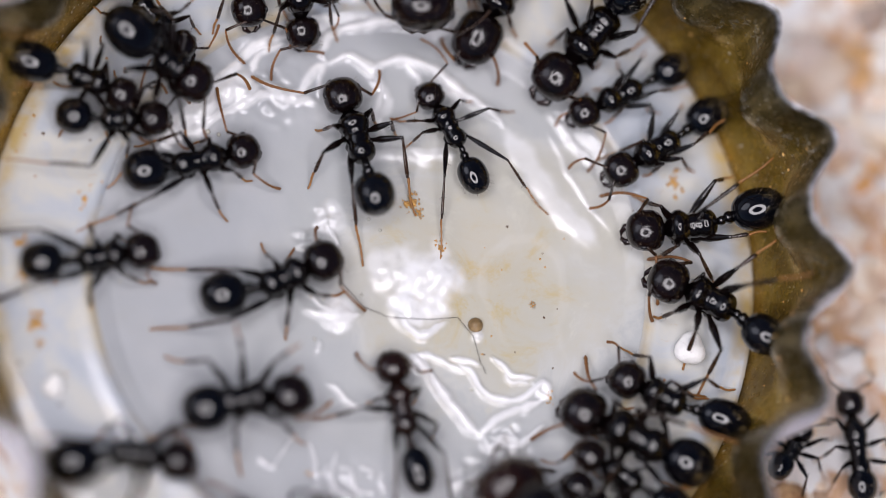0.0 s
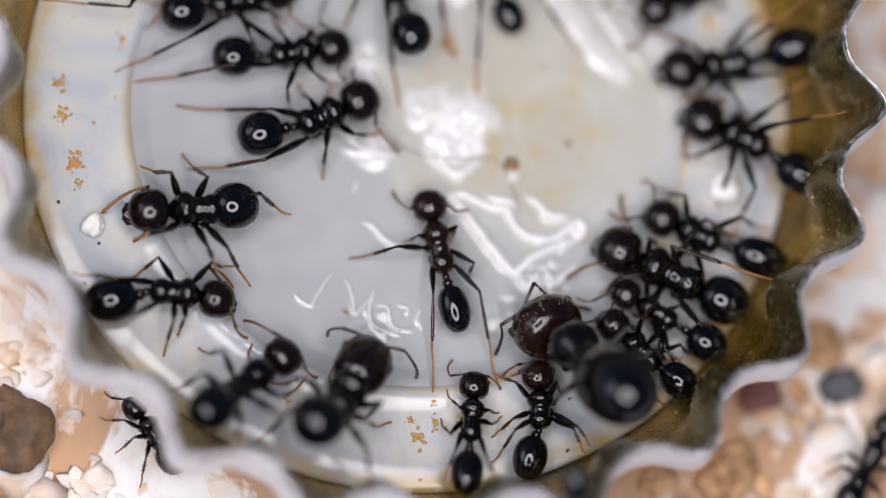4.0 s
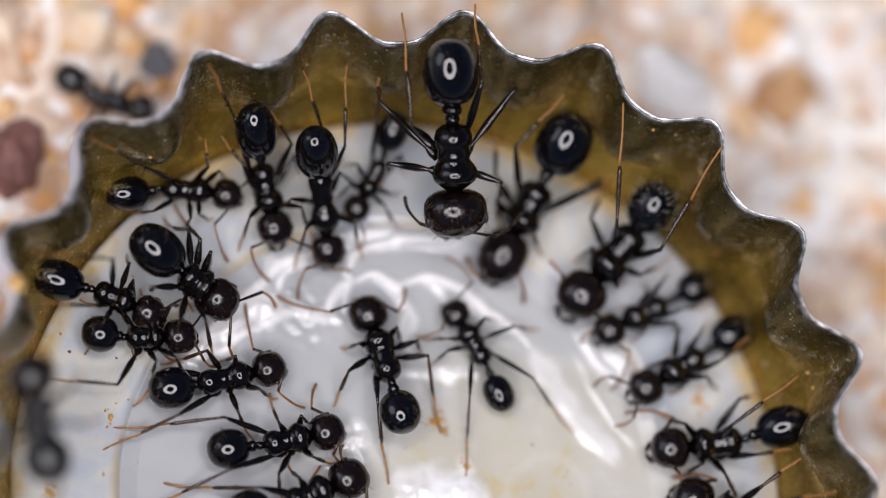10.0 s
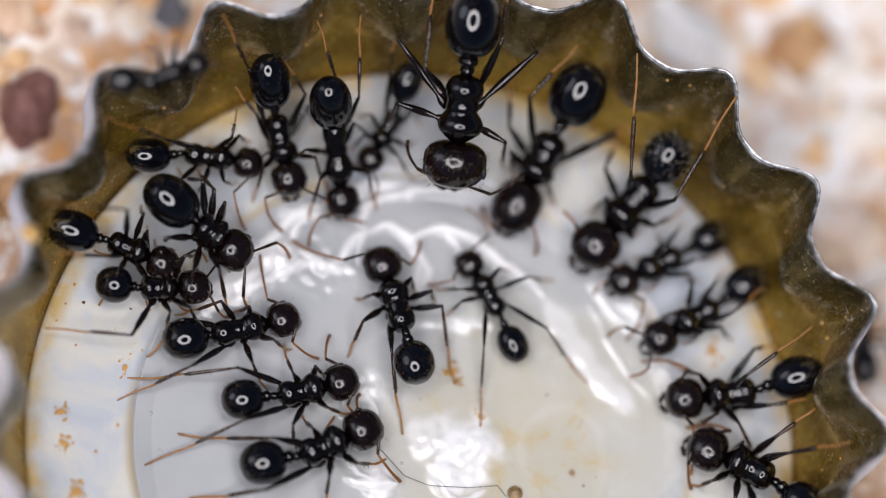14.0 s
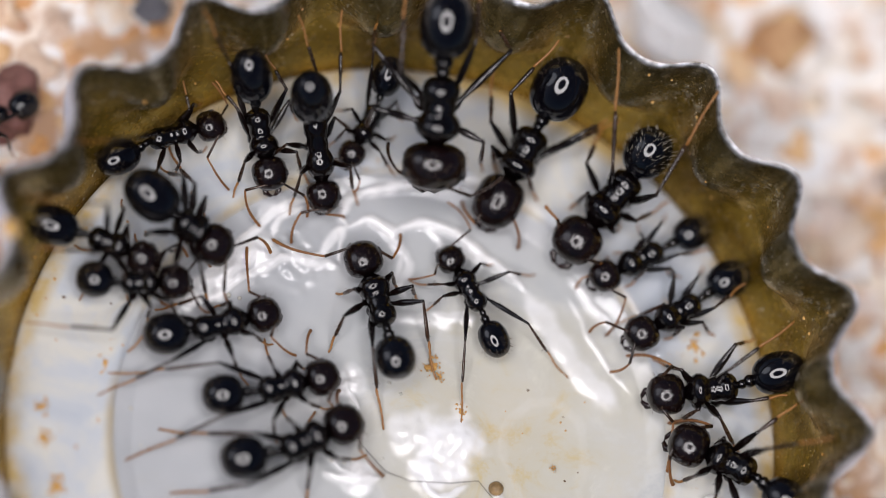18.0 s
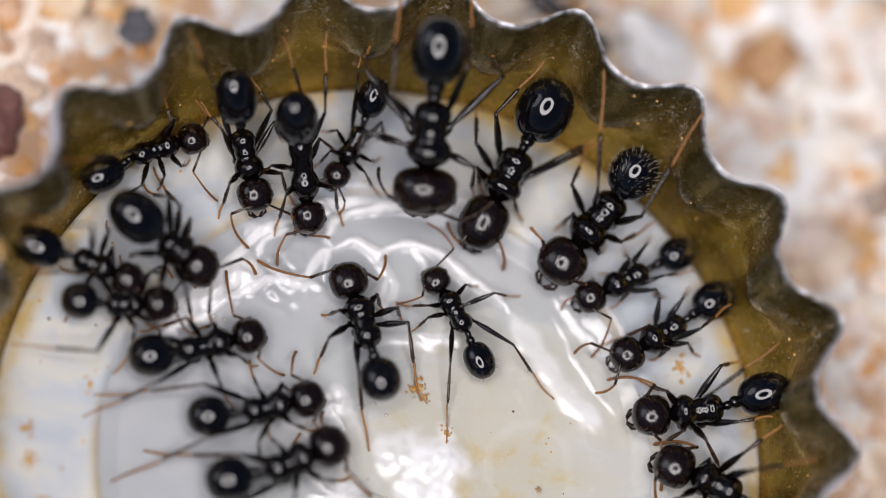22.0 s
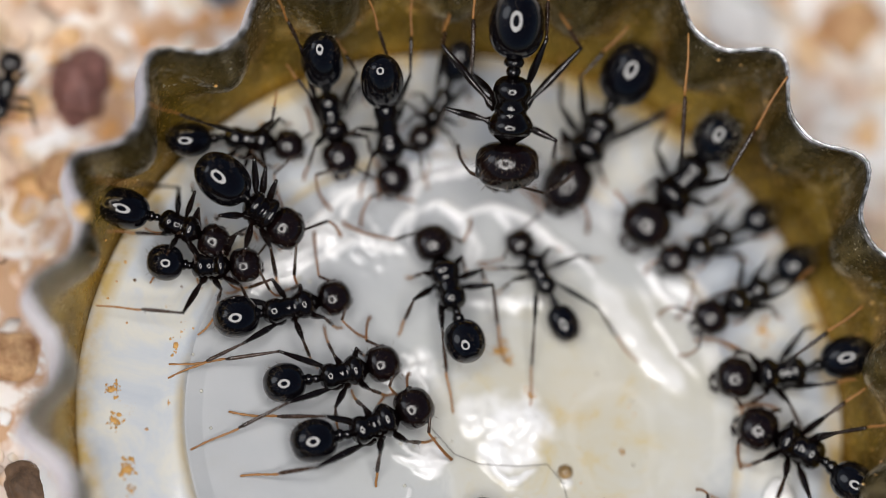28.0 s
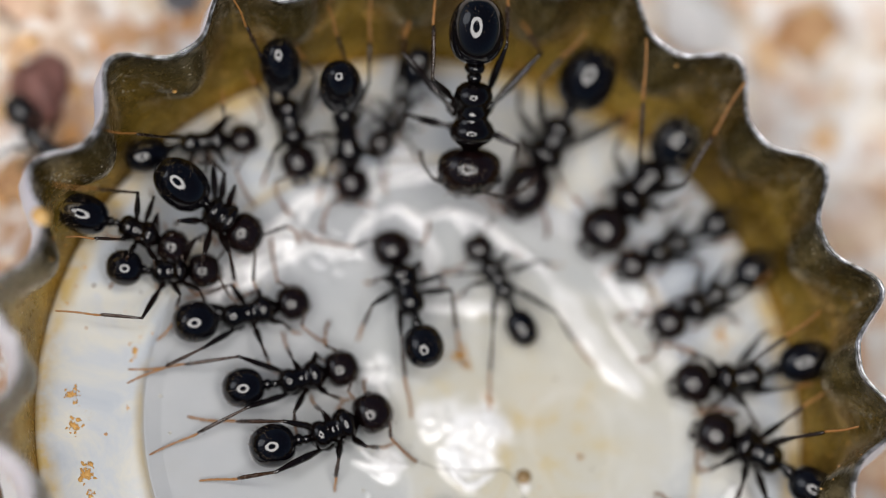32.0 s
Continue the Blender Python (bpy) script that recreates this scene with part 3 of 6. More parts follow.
def build_cap():
    cap = new("bottle_cap")
    tagged(cap, "upturned steel bottle cap, fluted gold-lacquered skirt, lying on sand", "bottle cap")
    k = TEETH * 16
    angles = [2 * math.pi * j / k for j in range(k)]
    zs = [0.35, 0.9, 1.5, 2.1, 2.6, 2.85, 3.1, 3.35, 3.6, 3.9, 4.3, 4.8, 5.3, 5.7, 6.05, 6.3]

    def ring(z, extra):
        return [Vector(((skirt_radius(min(z, 6.4), a) + extra) * math.cos(a), (skirt_radius(min(z, 6.4), a) + extra) * math.sin(a),
                        z + 0.10 * math.sin(2 * a + 0.7) + 0.06 * math.sin(7 * a))) for a in angles]

    bm = bmesh.new()
    skin(bm, [ring(z, 0.0) for z in zs], False)
    wall = part("inner_wall", bm, gold, cap, "gold-lacquered inner wall, grimy with shade painted in towards the rim, worn to grey steel on the folds")
    worn = wall.data.attributes.new("worn", "FLOAT", "POINT")
    worn.data.foreach_set("value", [(1 - flute(math.atan2(v.co.y, v.co.x))) ** 1.5 * ease(v.co.z / MM, 2.9, 3.6) for v in wall.data.vertices])
    scuff = wall.data.attributes.new("scuff", "FLOAT", "POINT")
    scuff.data.foreach_set("value", [min(1.0, 0.10 + 0.9 * math.exp(-((v.co.z / MM - 3.55 - 1.3 * flute(math.atan2(v.co.y, v.co.x))) / 0.33) ** 2)) for v in wall.data.vertices])
    bm = bmesh.new()
    skin(bm, [ring(6.3, 0.0), ring(6.41, 0.02), ring(6.425, 0.045), ring(6.39, 0.08), ring(6.39, 0.125), ring(6.425, 0.16), ring(6.41, 0.19), ring(6.36, 0.205)], False)
    part("rim_edge", bm, steel, cap, "bare shiny steel edge")
    bm = bmesh.new()

    def outside(z, lip):
        return [Vector((max(skirt_radius(z, a) + 0.25, skirt_radius(6.38, a) + 0.205 + lip * (0.25 + 0.85 * (1 - flute(a)))) * math.cos(a),
                        max(skirt_radius(z, a) + 0.25, skirt_radius(6.38, a) + 0.205 + lip * (0.25 + 0.85 * (1 - flute(a)))) * math.sin(a),
                        z + 0.10 * math.sin(2 * a + 0.7) + 0.06 * math.sin(7 * a))) for a in angles]

    skin(bm, [ring(6.36, 0.205), outside(6.2, 0.03), outside(5.7, 0.07), outside(5.0, 0.10), outside(4.3, 0.08), ring(3.6, 0.6), ring(2.5, 0.32), ring(1.0, 0.34), ring(0.2, 0.15)], False)
    part("outer_wall", bm, paint, cap, "pale lilac-white painted outside")
    # bottom plate
    bm = bmesh.new()
    plate = [[Vector((r * math.cos(a), r * math.sin(a), z)) for a in angles[::4]] for r, z in ((13.9, 0.36), (13.95, 0.1), (13.6, -0.05), (0.5, -0.05))]
    skin(bm, plate)
    part("base_plate", bm, paint, cap)
    # liner: a flat outer ring, a step, and a lower floor
    bm = bmesh.new()
    prof = [(13.6, 0.3), (13.74, 0.75), (13.71, 0.93), (13.55, 1.02), (12.6, 1.03), (11.5, 1.02), (11.26, 1.03), (11.02, 1.015), (10.88, 1.025), (10.65, 1.03), (10.46, 1.08), (10.28, 1.12), (10.1, 1.09), (9.95, 0.96), (9.65, 0.62), (9.3, 0.5), (6, 0.45), (0.4, 0.45)]
    skin(bm, [[Vector((r * math.cos(a), r * math.sin(a), z)) for a in angles[::2]] for r, z in prof])
    part("liner", bm, liner_mat, cap, "off-white plastic liner with rusty stains")
    return cap


def smooth_chain(pts, k=5):
    """A round line through the points."""
    p = [Vector(pts[0])] + [Vector(a) for a in pts] + [Vector(pts[-1])]
    out = []
    for i in range(1, len(p) - 2):
        for j in range(k):
            t = j / k
            a, b, c, d = p[i - 1], p[i], p[i + 1], p[i + 2]
            q = 0.5 * ((2 * b) + (c - a) * t + (2 * a - 5 * b + 4 * c - d) * t * t + (3 * b - a - 3 * c + d) * t ** 3)
            out.append((q.x, q.y))
    out.append((p[-1].x, p[-1].y))
    return out


# lumps of thick syrup: place, radius, height, roughness
MOUNDS = [
    (2.00, -0.10, 0.95, 0.24, 0.06),
    (2.65, 0.10, 0.55, 0.15, 0.05),
    (1.35, -1.05, 0.50, 0.18, 0.08),
    (0.75, 0.30, 0.65, 0.11, 0.08),
    (-1.15, -1.27, 0.42, 0.16, 0.18),
    (-1.35, 2.27, 0.45, 0.1, 0.25),
    (-2.19, 1.54, 0.4, 0.06, 0.2),
    (-1.25, -7.26, 1.0, 0.05, 0.04),
    (4.58, -5.93, 0.7, 0.09, 0.2),
    (-2.97, 6.94, 1.0, 0.05, 0.12),
    (3.31, -7.18, 0.6, 0.09, 0.2),
    (3.78, -2.05, 0.16, 0.12, 0.0),
    (-5.30, 6.35, 0.55, 0.10, 0.10),
    (-4.25, 7.10, 0.50, 0.10, 0.10),
]


def syrup_height(x, y):
    r = math.hypot(x, y)
    z = 0.72 + 0.05 * noise.noise(Vector((x * 0.25, y * 0.25, 1.7)))
    for bx, by, rad, hgt, rough in MOUNDS:
        d2 = ((x - bx) ** 2 + (y - by) ** 2) / rad ** 2
        if d2 < 6:
            e = math.exp(-d2)
            z += e * (hgt + rough * noise.noise(Vector((x * 2.6, y * 2.6, 5.0))))
    edge = max(0.0, min(1.0, (r - 9.2) / 0.6))
    return z * (1 - edge) + 0.88 * edge


def build_syrup():
    nr, na = 240, 840
    rmax = 9.85
    rr, aa = np.meshgrid(rmax * np.arange(1, nr + 1) / nr, 2 * math.pi * np.arange(na) / na, indexing="ij")
    X, Y = np.concatenate(([0.0], (rr * np.cos(aa)).ravel())), np.concatenate(([0.0], (rr * np.sin(aa)).ravel()))
    flow = [noise.noise_vector(Vector((x * 1.3, y * 1.3, 3.0))) * 0.15 + noise.noise_vector(Vector((x * 3.4, y * 3.4, 7.0))) * 0.04 for x, y in zip(X, Y)]
    flow = np.array(flow)
    PX, PY, vary = X + flow[:, 0], Y + flow[:, 1], 1.0 + 2.2 * flow[:, 2]
    lift, white, owner, kin = np.zeros(len(X)), np.zeros(len(X)), np.full(len(X), -1), []

    def ridge(pts, wide, high):
        """A fold of thick syrup along a round line, running out at its ends."""
        chain = smooth_chain(pts, 5)
        n = len(chain)
        me_ = len(kin)
        near = (PX > min(q[0] for q in chain) - 1) & (PX < max(q[0] for q in chain) + 1) & (PY > min(q[1] for q in chain) - 1) & (PY < max(q[1] for q in chain) + 1)
        qx, qy = PX[near], PY[near]
        gap, share = np.full(len(qx), 9.0), np.zeros(len(qx))
        for i, ((ax, ay), (bx, by)) in enumerate(zip(chain, chain[1:])):
            dx, dy = bx - ax, by - ay
            u = np.clip(((qx - ax) * dx + (qy - ay) * dy) / (dx * dx + dy * dy + 1e-9), 0, 1)
            d = np.hypot(qx - ax - u * dx, qy - ay - u * dy)
            better = d < gap
            gap[better] = d[better]
            share[better] = (i + u[better]) / (n - 1)
        end = 0.3 + 0.7 * np.clip(np.minimum(share, 1 - share) / 0.22, 0, 1)
        g = np.exp(-np.abs(gap / (wide * (0.55 + 0.45 * end) * vary[near])) ** 1.9) * end
        rise = 0.8 * high * g * vary[near]
        meets = (owner[near] >= 0) & (rise > 0.003)
        joined = {kin[o] for o in set(owner[near][meets].tolist())}
        kin.append(min(joined | {me_}))
        for o, k in enumerate(kin):
            if k in joined:
                kin[o] = kin[me_]
        owner[near] = np.where((rise > 0.003) & (rise >= lift[near]), me_, owner[near])
        lift[near] = (lift[near] ** 4 + rise ** 4) ** 0.25
        # pale paints the fold's glint and sheen white, besides its milky thickness
        pale = min(1.0, 7 * high) * np.clip((g - 0.12) / 0.5, 0, 1)
        white[near] = np.maximum(white[near], pale * pale * (3 - 2 * pale) if high > 0.05 else pale)

    ridge([(-7.50, 4.99), (-6.57, 5.67), (-5.53, 6.36), (-4.60, 7.03), (-3.87, 7.49)], 0.4, 0.22)
    ridge([(-6.97, 5.73), (-5.61, 6.86), (-4.46, 7.86), (-3.42, 8.70), (-2.50, 8.96)], 0.19, 0.12)
    ridge([(-7.61, 4.74), (-5.97, 5.53), (-4.52, 6.37), (-3.49, 6.76), (-2.28, 6.62), (-1.64, 6.52)], 0.19, 0.11)
    ridge([(-3.88, 7.35), (-3.08, 6.93), (-2.44, 6.83), (-1.96, 7.21), (-1.59, 7.71), (-1.18, 8.00)], 0.17, 0.12)
    ridge([(-3.87, 7.49), (-3.73, 7.97), (-3.33, 8.39), (-2.71, 8.70)], 0.12, 0.14)
    ridge([(-1.18, 8.00), (-1.32, 8.50), (-0.93, 9.02), (-0.25, 9.30), (0.67, 9.45), (1.99, 9.43), (2.70, 9.52)], 0.14, 0.17)
    ridge([(-1.26, 7.92), (-0.60, 8.21), (-0.04, 8.01), (0.44, 7.74), (0.93, 7.93), (1.53, 8.08), (2.27, 7.89), (2.87, 7.52), (3.61, 6.89), (4.33, 6.44), (5.09, 5.65)], 0.17, 0.2)
    ridge([(-1.17, 8.09), (-1.44, 7.46), (-1.47, 6.63)], 0.1, 0.1)
    ridge([(5.09, 5.65), (5.56, 4.73), (6.22, 3.53), (6.89, 2.59), (7.67, 1.77), (8.16, 1.25)], 0.46, 0.085)
    ridge([(6.70, 6.20), (7.21, 5.41), (7.64, 4.82), (8.27, 3.99)], 0.14, 0.11)
    ridge([(6.60, 5.40), (7.35, 3.74), (8.01, 2.70), (8.69, 1.87)], 0.09, 0.05)
    ridge([(-0.75, 4.24), (0.48, 4.55), (1.39, 4.55), (2.49, 4.25)], 0.2, 0.04)
    ridge([(0.39, 7.47), (0.96, 6.63), (0.52, 5.80)], 0.2, 0.07)
    ridge([(0.46, 7.87), (0.73, 7.04), (0.49, 6.21), (0.86, 5.38)], 0.14, 0.08)
    ridge([(1.54, 4.75), (2.55, 4.55), (3.36, 4.75)], 0.2, 0.08)
    ridge([(1.48, 8.08), (1.96, 7.56), (2.08, 6.83)], 0.12, 0.09)
    ridge([(1.64, -3.00), (2.02, -3.58), (2.46, -4.18), (2.93, -4.86), (3.41, -5.42), (3.82, -5.73)], 0.17, 0.2)
    ridge([(3.74, -5.69), (4.08, -5.32), (4.54, -5.03), (5.26, -4.70), (6.02, -4.50)], 0.16, 0.18)
    ridge([(3.11, -3.01), (3.56, -3.42), (3.82, -3.96), (4.37, -4.37), (5.07, -4.37), (5.69, -4.04), (6.05, -3.76), (6.23, -4.17), (6.02, -4.50)], 0.13, 0.16)
    ridge([(4.27, -2.84), (4.62, -3.26), (5.05, -3.51), (5.72, -3.59)], 0.09, 0.13)
    ridge([(4.72, -3.22), (4.84, -3.63), (5.51, -3.76)], 0.08, 0.1)
    ridge([(4.06, -5.79), (4.70, -5.98), (5.47, -5.80), (5.98, -5.33)], 0.14, 0.14)
    ridge([(4.41, -5.59), (4.72, -5.53), (4.95, -5.69)], 0.06, 0.1)
    ridge([(0.87, -1.27), (1.29, -1.72), (1.68, -2.01), (2.22, -1.81), (2.77, -1.60)], 0.15, 0.16)
    ridge([(-2.25, -1.10), (-1.55, -1.26), (-0.95, -1.35), (-0.34, -1.31)], 0.16, 0.17)
    ridge([(-2.17, -0.52), (-1.64, -1.04), (-1.15, -1.26)], 0.09, 0.1)
    ridge([(2.82, -2.76), (3.42, -3.01), (3.81, -3.17)], 0.09, 0.12)
    ridge([(-1.41, 2.07), (-1.14, 1.34), (-1.65, 1.14)], 0.08, 0.1)
    ridge([(-4.22, -6.38), (-3.74, -6.84), (-3.33, -6.34), (-2.85, -5.52)], 0.055, 0.07)
    ridge([(-2.48, -5.87), (-2.30, -6.39), (-2.13, -7.11), (-1.60, -6.60)], 0.055, 0.07)
    ridge([(-1.38, -6.14), (-1.61, -6.80), (-1.56, -7.47), (-1.21, -7.80), (-0.61, -7.95)], 0.055, 0.08)
    ridge([(-1.41, -6.91), (-0.91, -7.05), (-0.84, -7.63), (-0.14, -7.80)], 0.055, 0.08)
    ridge([(0.16, -6.97), (0.02, -7.39), (0.21, -7.80)], 0.05, 0.08)
    ridge([(-0.56, -6.81), (-0.20, -6.89), (-0.37, -7.12)], 0.045, 0.06)
    ridge([(-1.69, -3.79), (-1.29, -4.11), (-0.91, -4.52), (-0.41, -4.73)], 0.08, 0.08)
    ridge([(-2.04, -2.65), (-1.86, -2.23)], 0.1, 0.06)
    ridge([(4.93, -2.44), (4.37, -1.52), (4.06, -0.30), (4.23, 0.68), (4.73, 1.23), (5.46, 1.50), (6.29, 1.29), (6.87, 0.44), (6.93, -0.91), (6.62, -2.01), (6.87, -2.99)], 0.17, 0.012)
    ridge([(1.39, -2.73), (2.04, -2.86), (2.63, -2.98), (3.33, -3.35)], 0.13, 0.12)
    ridge([(1.39, -2.73), (1.64, -3.05), (1.90, -3.47)], 0.15, 0.15)
    ridge([(5.58, -3.72), (5.98, -4.21), (6.27, -4.33), (5.80, -4.50)], 0.13, 0.12)
    ridge([(3.83, -5.67), (4.04, -6.27), (4.54, -5.79), (5.13, -5.79)], 0.12, 0.11)

    Z = np.array([syrup_height(x, y) for x, y in zip(X, Y)]) + lift
    for bx, by, rad, hgt, rough in MOUNDS:
        if hgt > 0.09:
            d = np.hypot(X - bx, Y - by) / rad
            f = np.clip((1.75 - d + 3.0 * flow[:, 2] + 2.0 * flow[:, 0] - 0.1) / 0.9, 0, 1)
            white = np.maximum(white, min(1.0, 6 * hgt) * f * f * (3 - 2 * f))
    milk = np.array([noise.noise(Vector((x * 0.33, y * 0.33, 11.0))) + 0.5 * noise.noise(Vector((x * 0.9, y * 0.9, 15.0))) for x, y in zip(X, Y)])
    white = np.clip(white + 0.14 * np.clip(milk + 0.05, 0, 0.7), 0, 1)
    faces = [(0, 1 + j, 1 + (j + 1) % na) for j in range(na)]
    for i in range(nr - 1):
        a = 1 + i * na
        faces += [(a + j, a + na + j, a + na + (j + 1) % na, a + (j + 1) % na) for j in range(na)]
    whole = bpy.data.meshes.new("whole")
    whole.from_pydata([(x * MM, y * MM, z * MM) for x, y, z in zip(X, Y, Z)], [], faces)
    normals = np.zeros(3 * len(X), np.float32)
    whole.vertex_normals.foreach_get("vector", normals)
    normals = normals.reshape(-1, 3)
    bpy.data.meshes.remove(whole)
    # the pool, and each web of folds that stands up from it
    webs = {}
    for f in faces:
        o = max(int(owner[i]) for i in f)
        webs.setdefault(kin[o] if o >= 0 else -1, []).append(f)
    syrup = tagged(new("syrup"), "milky sugar syrup with glossy ridges in the cap", "syrup")
    for web, own in sorted(webs.items()):
        used = sorted({i for f in own for i in f})
        at = {i: k for k, i in enumerate(used)}
        me = bpy.data.meshes.new("syrup")
        me.from_pydata([(X[i] * MM, Y[i] * MM, Z[i] * MM) for i in used], [], [[at[i] for i in f] for f in own])
        me.polygons.foreach_set("use_smooth", [True] * len(own))
        me.normals_split_custom_set_from_vertices([tuple(normals[i]) for i in used])
        me.attributes.new("thick", "FLOAT", "POINT").data.foreach_set("value", [float(white[i]) for i in used])
        me.materials.append(syrup_mat)
        piece = new("ridge" if web >= 0 else "pool", me)
        piece.parent = syrup
        if web >= 0:
            tagged(piece, "glossy white ridge of thick syrup")


def build_ring_light(centre, axis):
    lamp = new("ring_light")
    tagged(lamp, "round ring flash with a white diffuser, lit", "lamp")
    k = 64
    s, q = frame_along(Vector(axis))
    d = Vector(axis).normalized()

    def circle(r, h):
        return [Vector(centre) + d * h + (s * math.cos(2 * math.pi * j / k) + q * math.sin(2 * math.pi * j / k)) * r for j in range(k)]

    bm = bmesh.new()
    skin(bm, [circle(58, 0), circle(110, 0)], False)
    part("diffuser", bm, ring_mat, lamp, "glowing white diffuser")
    bm = bmesh.new()
    top = Vector(centre) + d * 5 + Vector((0, 116, 0))
    tube(bm, [Vector(centre) + d * 5 + Vector((0, 108, 0)), top, top + Vector((0, 20, 0)), Vector((top.x, top.y + 26, top.z - 12)), Vector((top.x, top.y + 28, 0))], [2.5] * 5, 10)
    part("stand", bm, ring_housing, lamp, "black stand on the sand")
    bm = bmesh.new()
    skin(bm, [circle(56, -0.5), circle(56, 20), circle(113, 20), circle(113, -0.5), circle(111, -0.5), circle(111, 16), circle(57.5, 16), circle(57.5, -0.5), circle(56, -0.5)], False)
    part("housing", bm, ring_housing, lamp, "black housing")


# ---------------------------------------------------------------- ants
def bent(a, b, lift, k=5):
    a, b = Vector(a), Vector(b)
    return [a.lerp(b, i / (k - 1)) + Vector((0, 0, lift * math.sin(math.pi * i / (k - 1)))) for i in range(k)]


def ant(label, head, thorax, gaster, sizes, feet, tips, group, brown=0.0, seed=1, knees=(None,) * 6, elbows=(None, None), hairy=False):
    """An ant from the places of its head, thorax and gaster (mm), its sizes (head width, gaster width, gaster length,
    head length over width), six feet (front, middle, hind of its
    left side, then of its right), the tips of its two antennae, and knees and elbows where they are known."""
    rnd = random.Random(seed)
    hw, gw, gl, long = sizes
    H, T, G = Vector(head), Vector(thorax), Vector(gaster)
    body_mat = brown_cuticle if brown == 1 else black_cuticle
    head_mat = brown_cuticle if brown > 0.5 else head_cuticle
    turn = math.atan2(H.y - T.y, H.x - T.x)
    base = Vector((T.x, T.y, min(f[2] for f in feet)))
    root = new("ant")
    root.matrix_basis = pose(base.x * MM, base.y * MM, base.z * MM, 0, 0, math.degrees(turn))
    tagged(root, label, "ant", group)
    back = Matrix.Rotation(-turn, 3, "Z")
    loc = lambda p: back @ (Vector(p) - base)
    h, t, g = loc(H), loc(T), loc(G)
    hd = (h - t).normalized()
    hl = hw * long
    neck = h - hd * hl * 0.5
    half = max((neck - t).length, 0.35 * hw)
    gd = (t - g).normalized()
    front = g + gd * gl * 0.47
    tail_dir = ((t - hd) .lerp(front, 0.5) - t).normalized()
    rear = t + tail_dir * max(half * 1.3, 0.66 * (front - t).length)
    # head: broad, squarish, with a flat back
    bm = bmesh.new()
    sec = []
    for f, wd, ht in ((-0.50, 0.24, 0.20), (-0.485, 0.47, 0.38), (-0.44, 0.69, 0.56), (-0.355, 0.875, 0.71), (-0.22, 0.98, 0.81), (-0.05, 1.0, 0.85), (0.11, 0.975, 0.82), (0.26, 0.90, 0.72), (0.38, 0.77, 0.57), (0.46, 0.57, 0.40), (0.505, 0.36, 0.24), (0.525, 0.18, 0.12)):
        sec.append((f * hl, wd * hw * 0.5, ht * hw * 0.5, 0))
    lathe_body(bm, (0, 0, 0), hd, sec, 22, 2.0)
    head_ob = part("head", bm, head_mat, root, at=h)
    s, q = frame_along(hd)
    for side in (1, -1):
        bm = bmesh.new()
        lathe_body(bm, (0, 0, 0), hd, egg(7, 0.20 * hw, 0.05 * hw, 0.08 * hw), 10)
        part("eye", bm, eye_mat, head_ob, at=s * side * hw * 0.455 + hd * hw * 0.08 + q * hw * 0.10)
        bm = bmesh.new()
        m0 = hd * hl * 0.33 + s * side * hw * 0.17 - q * 0.24 * hw
        tube(bm, [m0, m0 + hd * 0.16 * hw + s * side * 0.02 * hw - q * 0.05 * hw, m0 + hd * 0.25 * hw - s * side * 0.09 * hw - q * 0.09 * hw, m0 + hd * 0.26 * hw - s * side * 0.17 * hw - q * 0.11 * hw],
             [0.10 * hw, 0.085 * hw, 0.055 * hw, 0.012 * hw], 8)
        part("mandible", bm, brown_cuticle, head_ob)
    # thorax: round shoulders, a dip, a lower rear
    bm = bmesh.new()
    L = half + (rear - t).length
    ax = (neck - rear).normalized()
    tw = hw * (0.82 if hw < 1.9 else 0.70)
    sec = []
    for f, wd, ht, lift in ((0.0, 0.14, 0.16, 0), (0.03, 0.28, 0.28, 0.0), (0.09, 0.39, 0.37, 0.02), (0.18, 0.435, 0.41, 0.04), (0.28, 0.42, 0.40, 0.04), (0.355, 0.36, 0.34, 0.0), (0.43, 0.385, 0.38, 0.04), (0.49, 0.365, 0.36, 0.03),
                            (0.535, 0.355, 0.35, 0.02), (0.59, 0.43, 0.43, 0.07), (0.67, 0.50, 0.48, 0.11), (0.75, 0.51, 0.48, 0.11), (0.83, 0.46, 0.42, 0.08), (0.90, 0.35, 0.33, 0.03), (0.96, 0.23, 0.22, 0.0), (1.0, 0.16, 0.15, -0.02)):
        sec.append((f * L, wd * tw, ht * tw, lift * tw))
    lathe_body(bm, rear - t, ax, sec, 16, 2.0)
    part("thorax", bm, body_mat, root, at=t)
    # waist of two knots
    span = max((front - rear).length, 0.2 * hw)
    for name, f, rad, share in (("petiole", 0.25, 0.12, 0.64), ("postpetiole", 0.72, 0.165, 0.70)):
        c = rear.lerp(front, f)
        bm = bmesh.new()
        lathe_body(bm, (0, 0, 0), front - rear, egg(9, span * share, rad * hw, rad * hw * 1.25), 10)
        part(name, bm, body_mat, root, at=c)
    # gaster with its plates
    bm = bmesh.new()
    lathe_body(bm, (0, 0, 0), -gd, egg(40, gl, gw * 0.5, gw * 0.46, 0.10, 0.80, (0.70, 0.83, 0.92)), 24)
    gaster_ob = part("gaster", bm, gaster_cuticle, root, at=g)
    # bristles
    s2, q2 = frame_along(-gd)
    bm = bmesh.new()
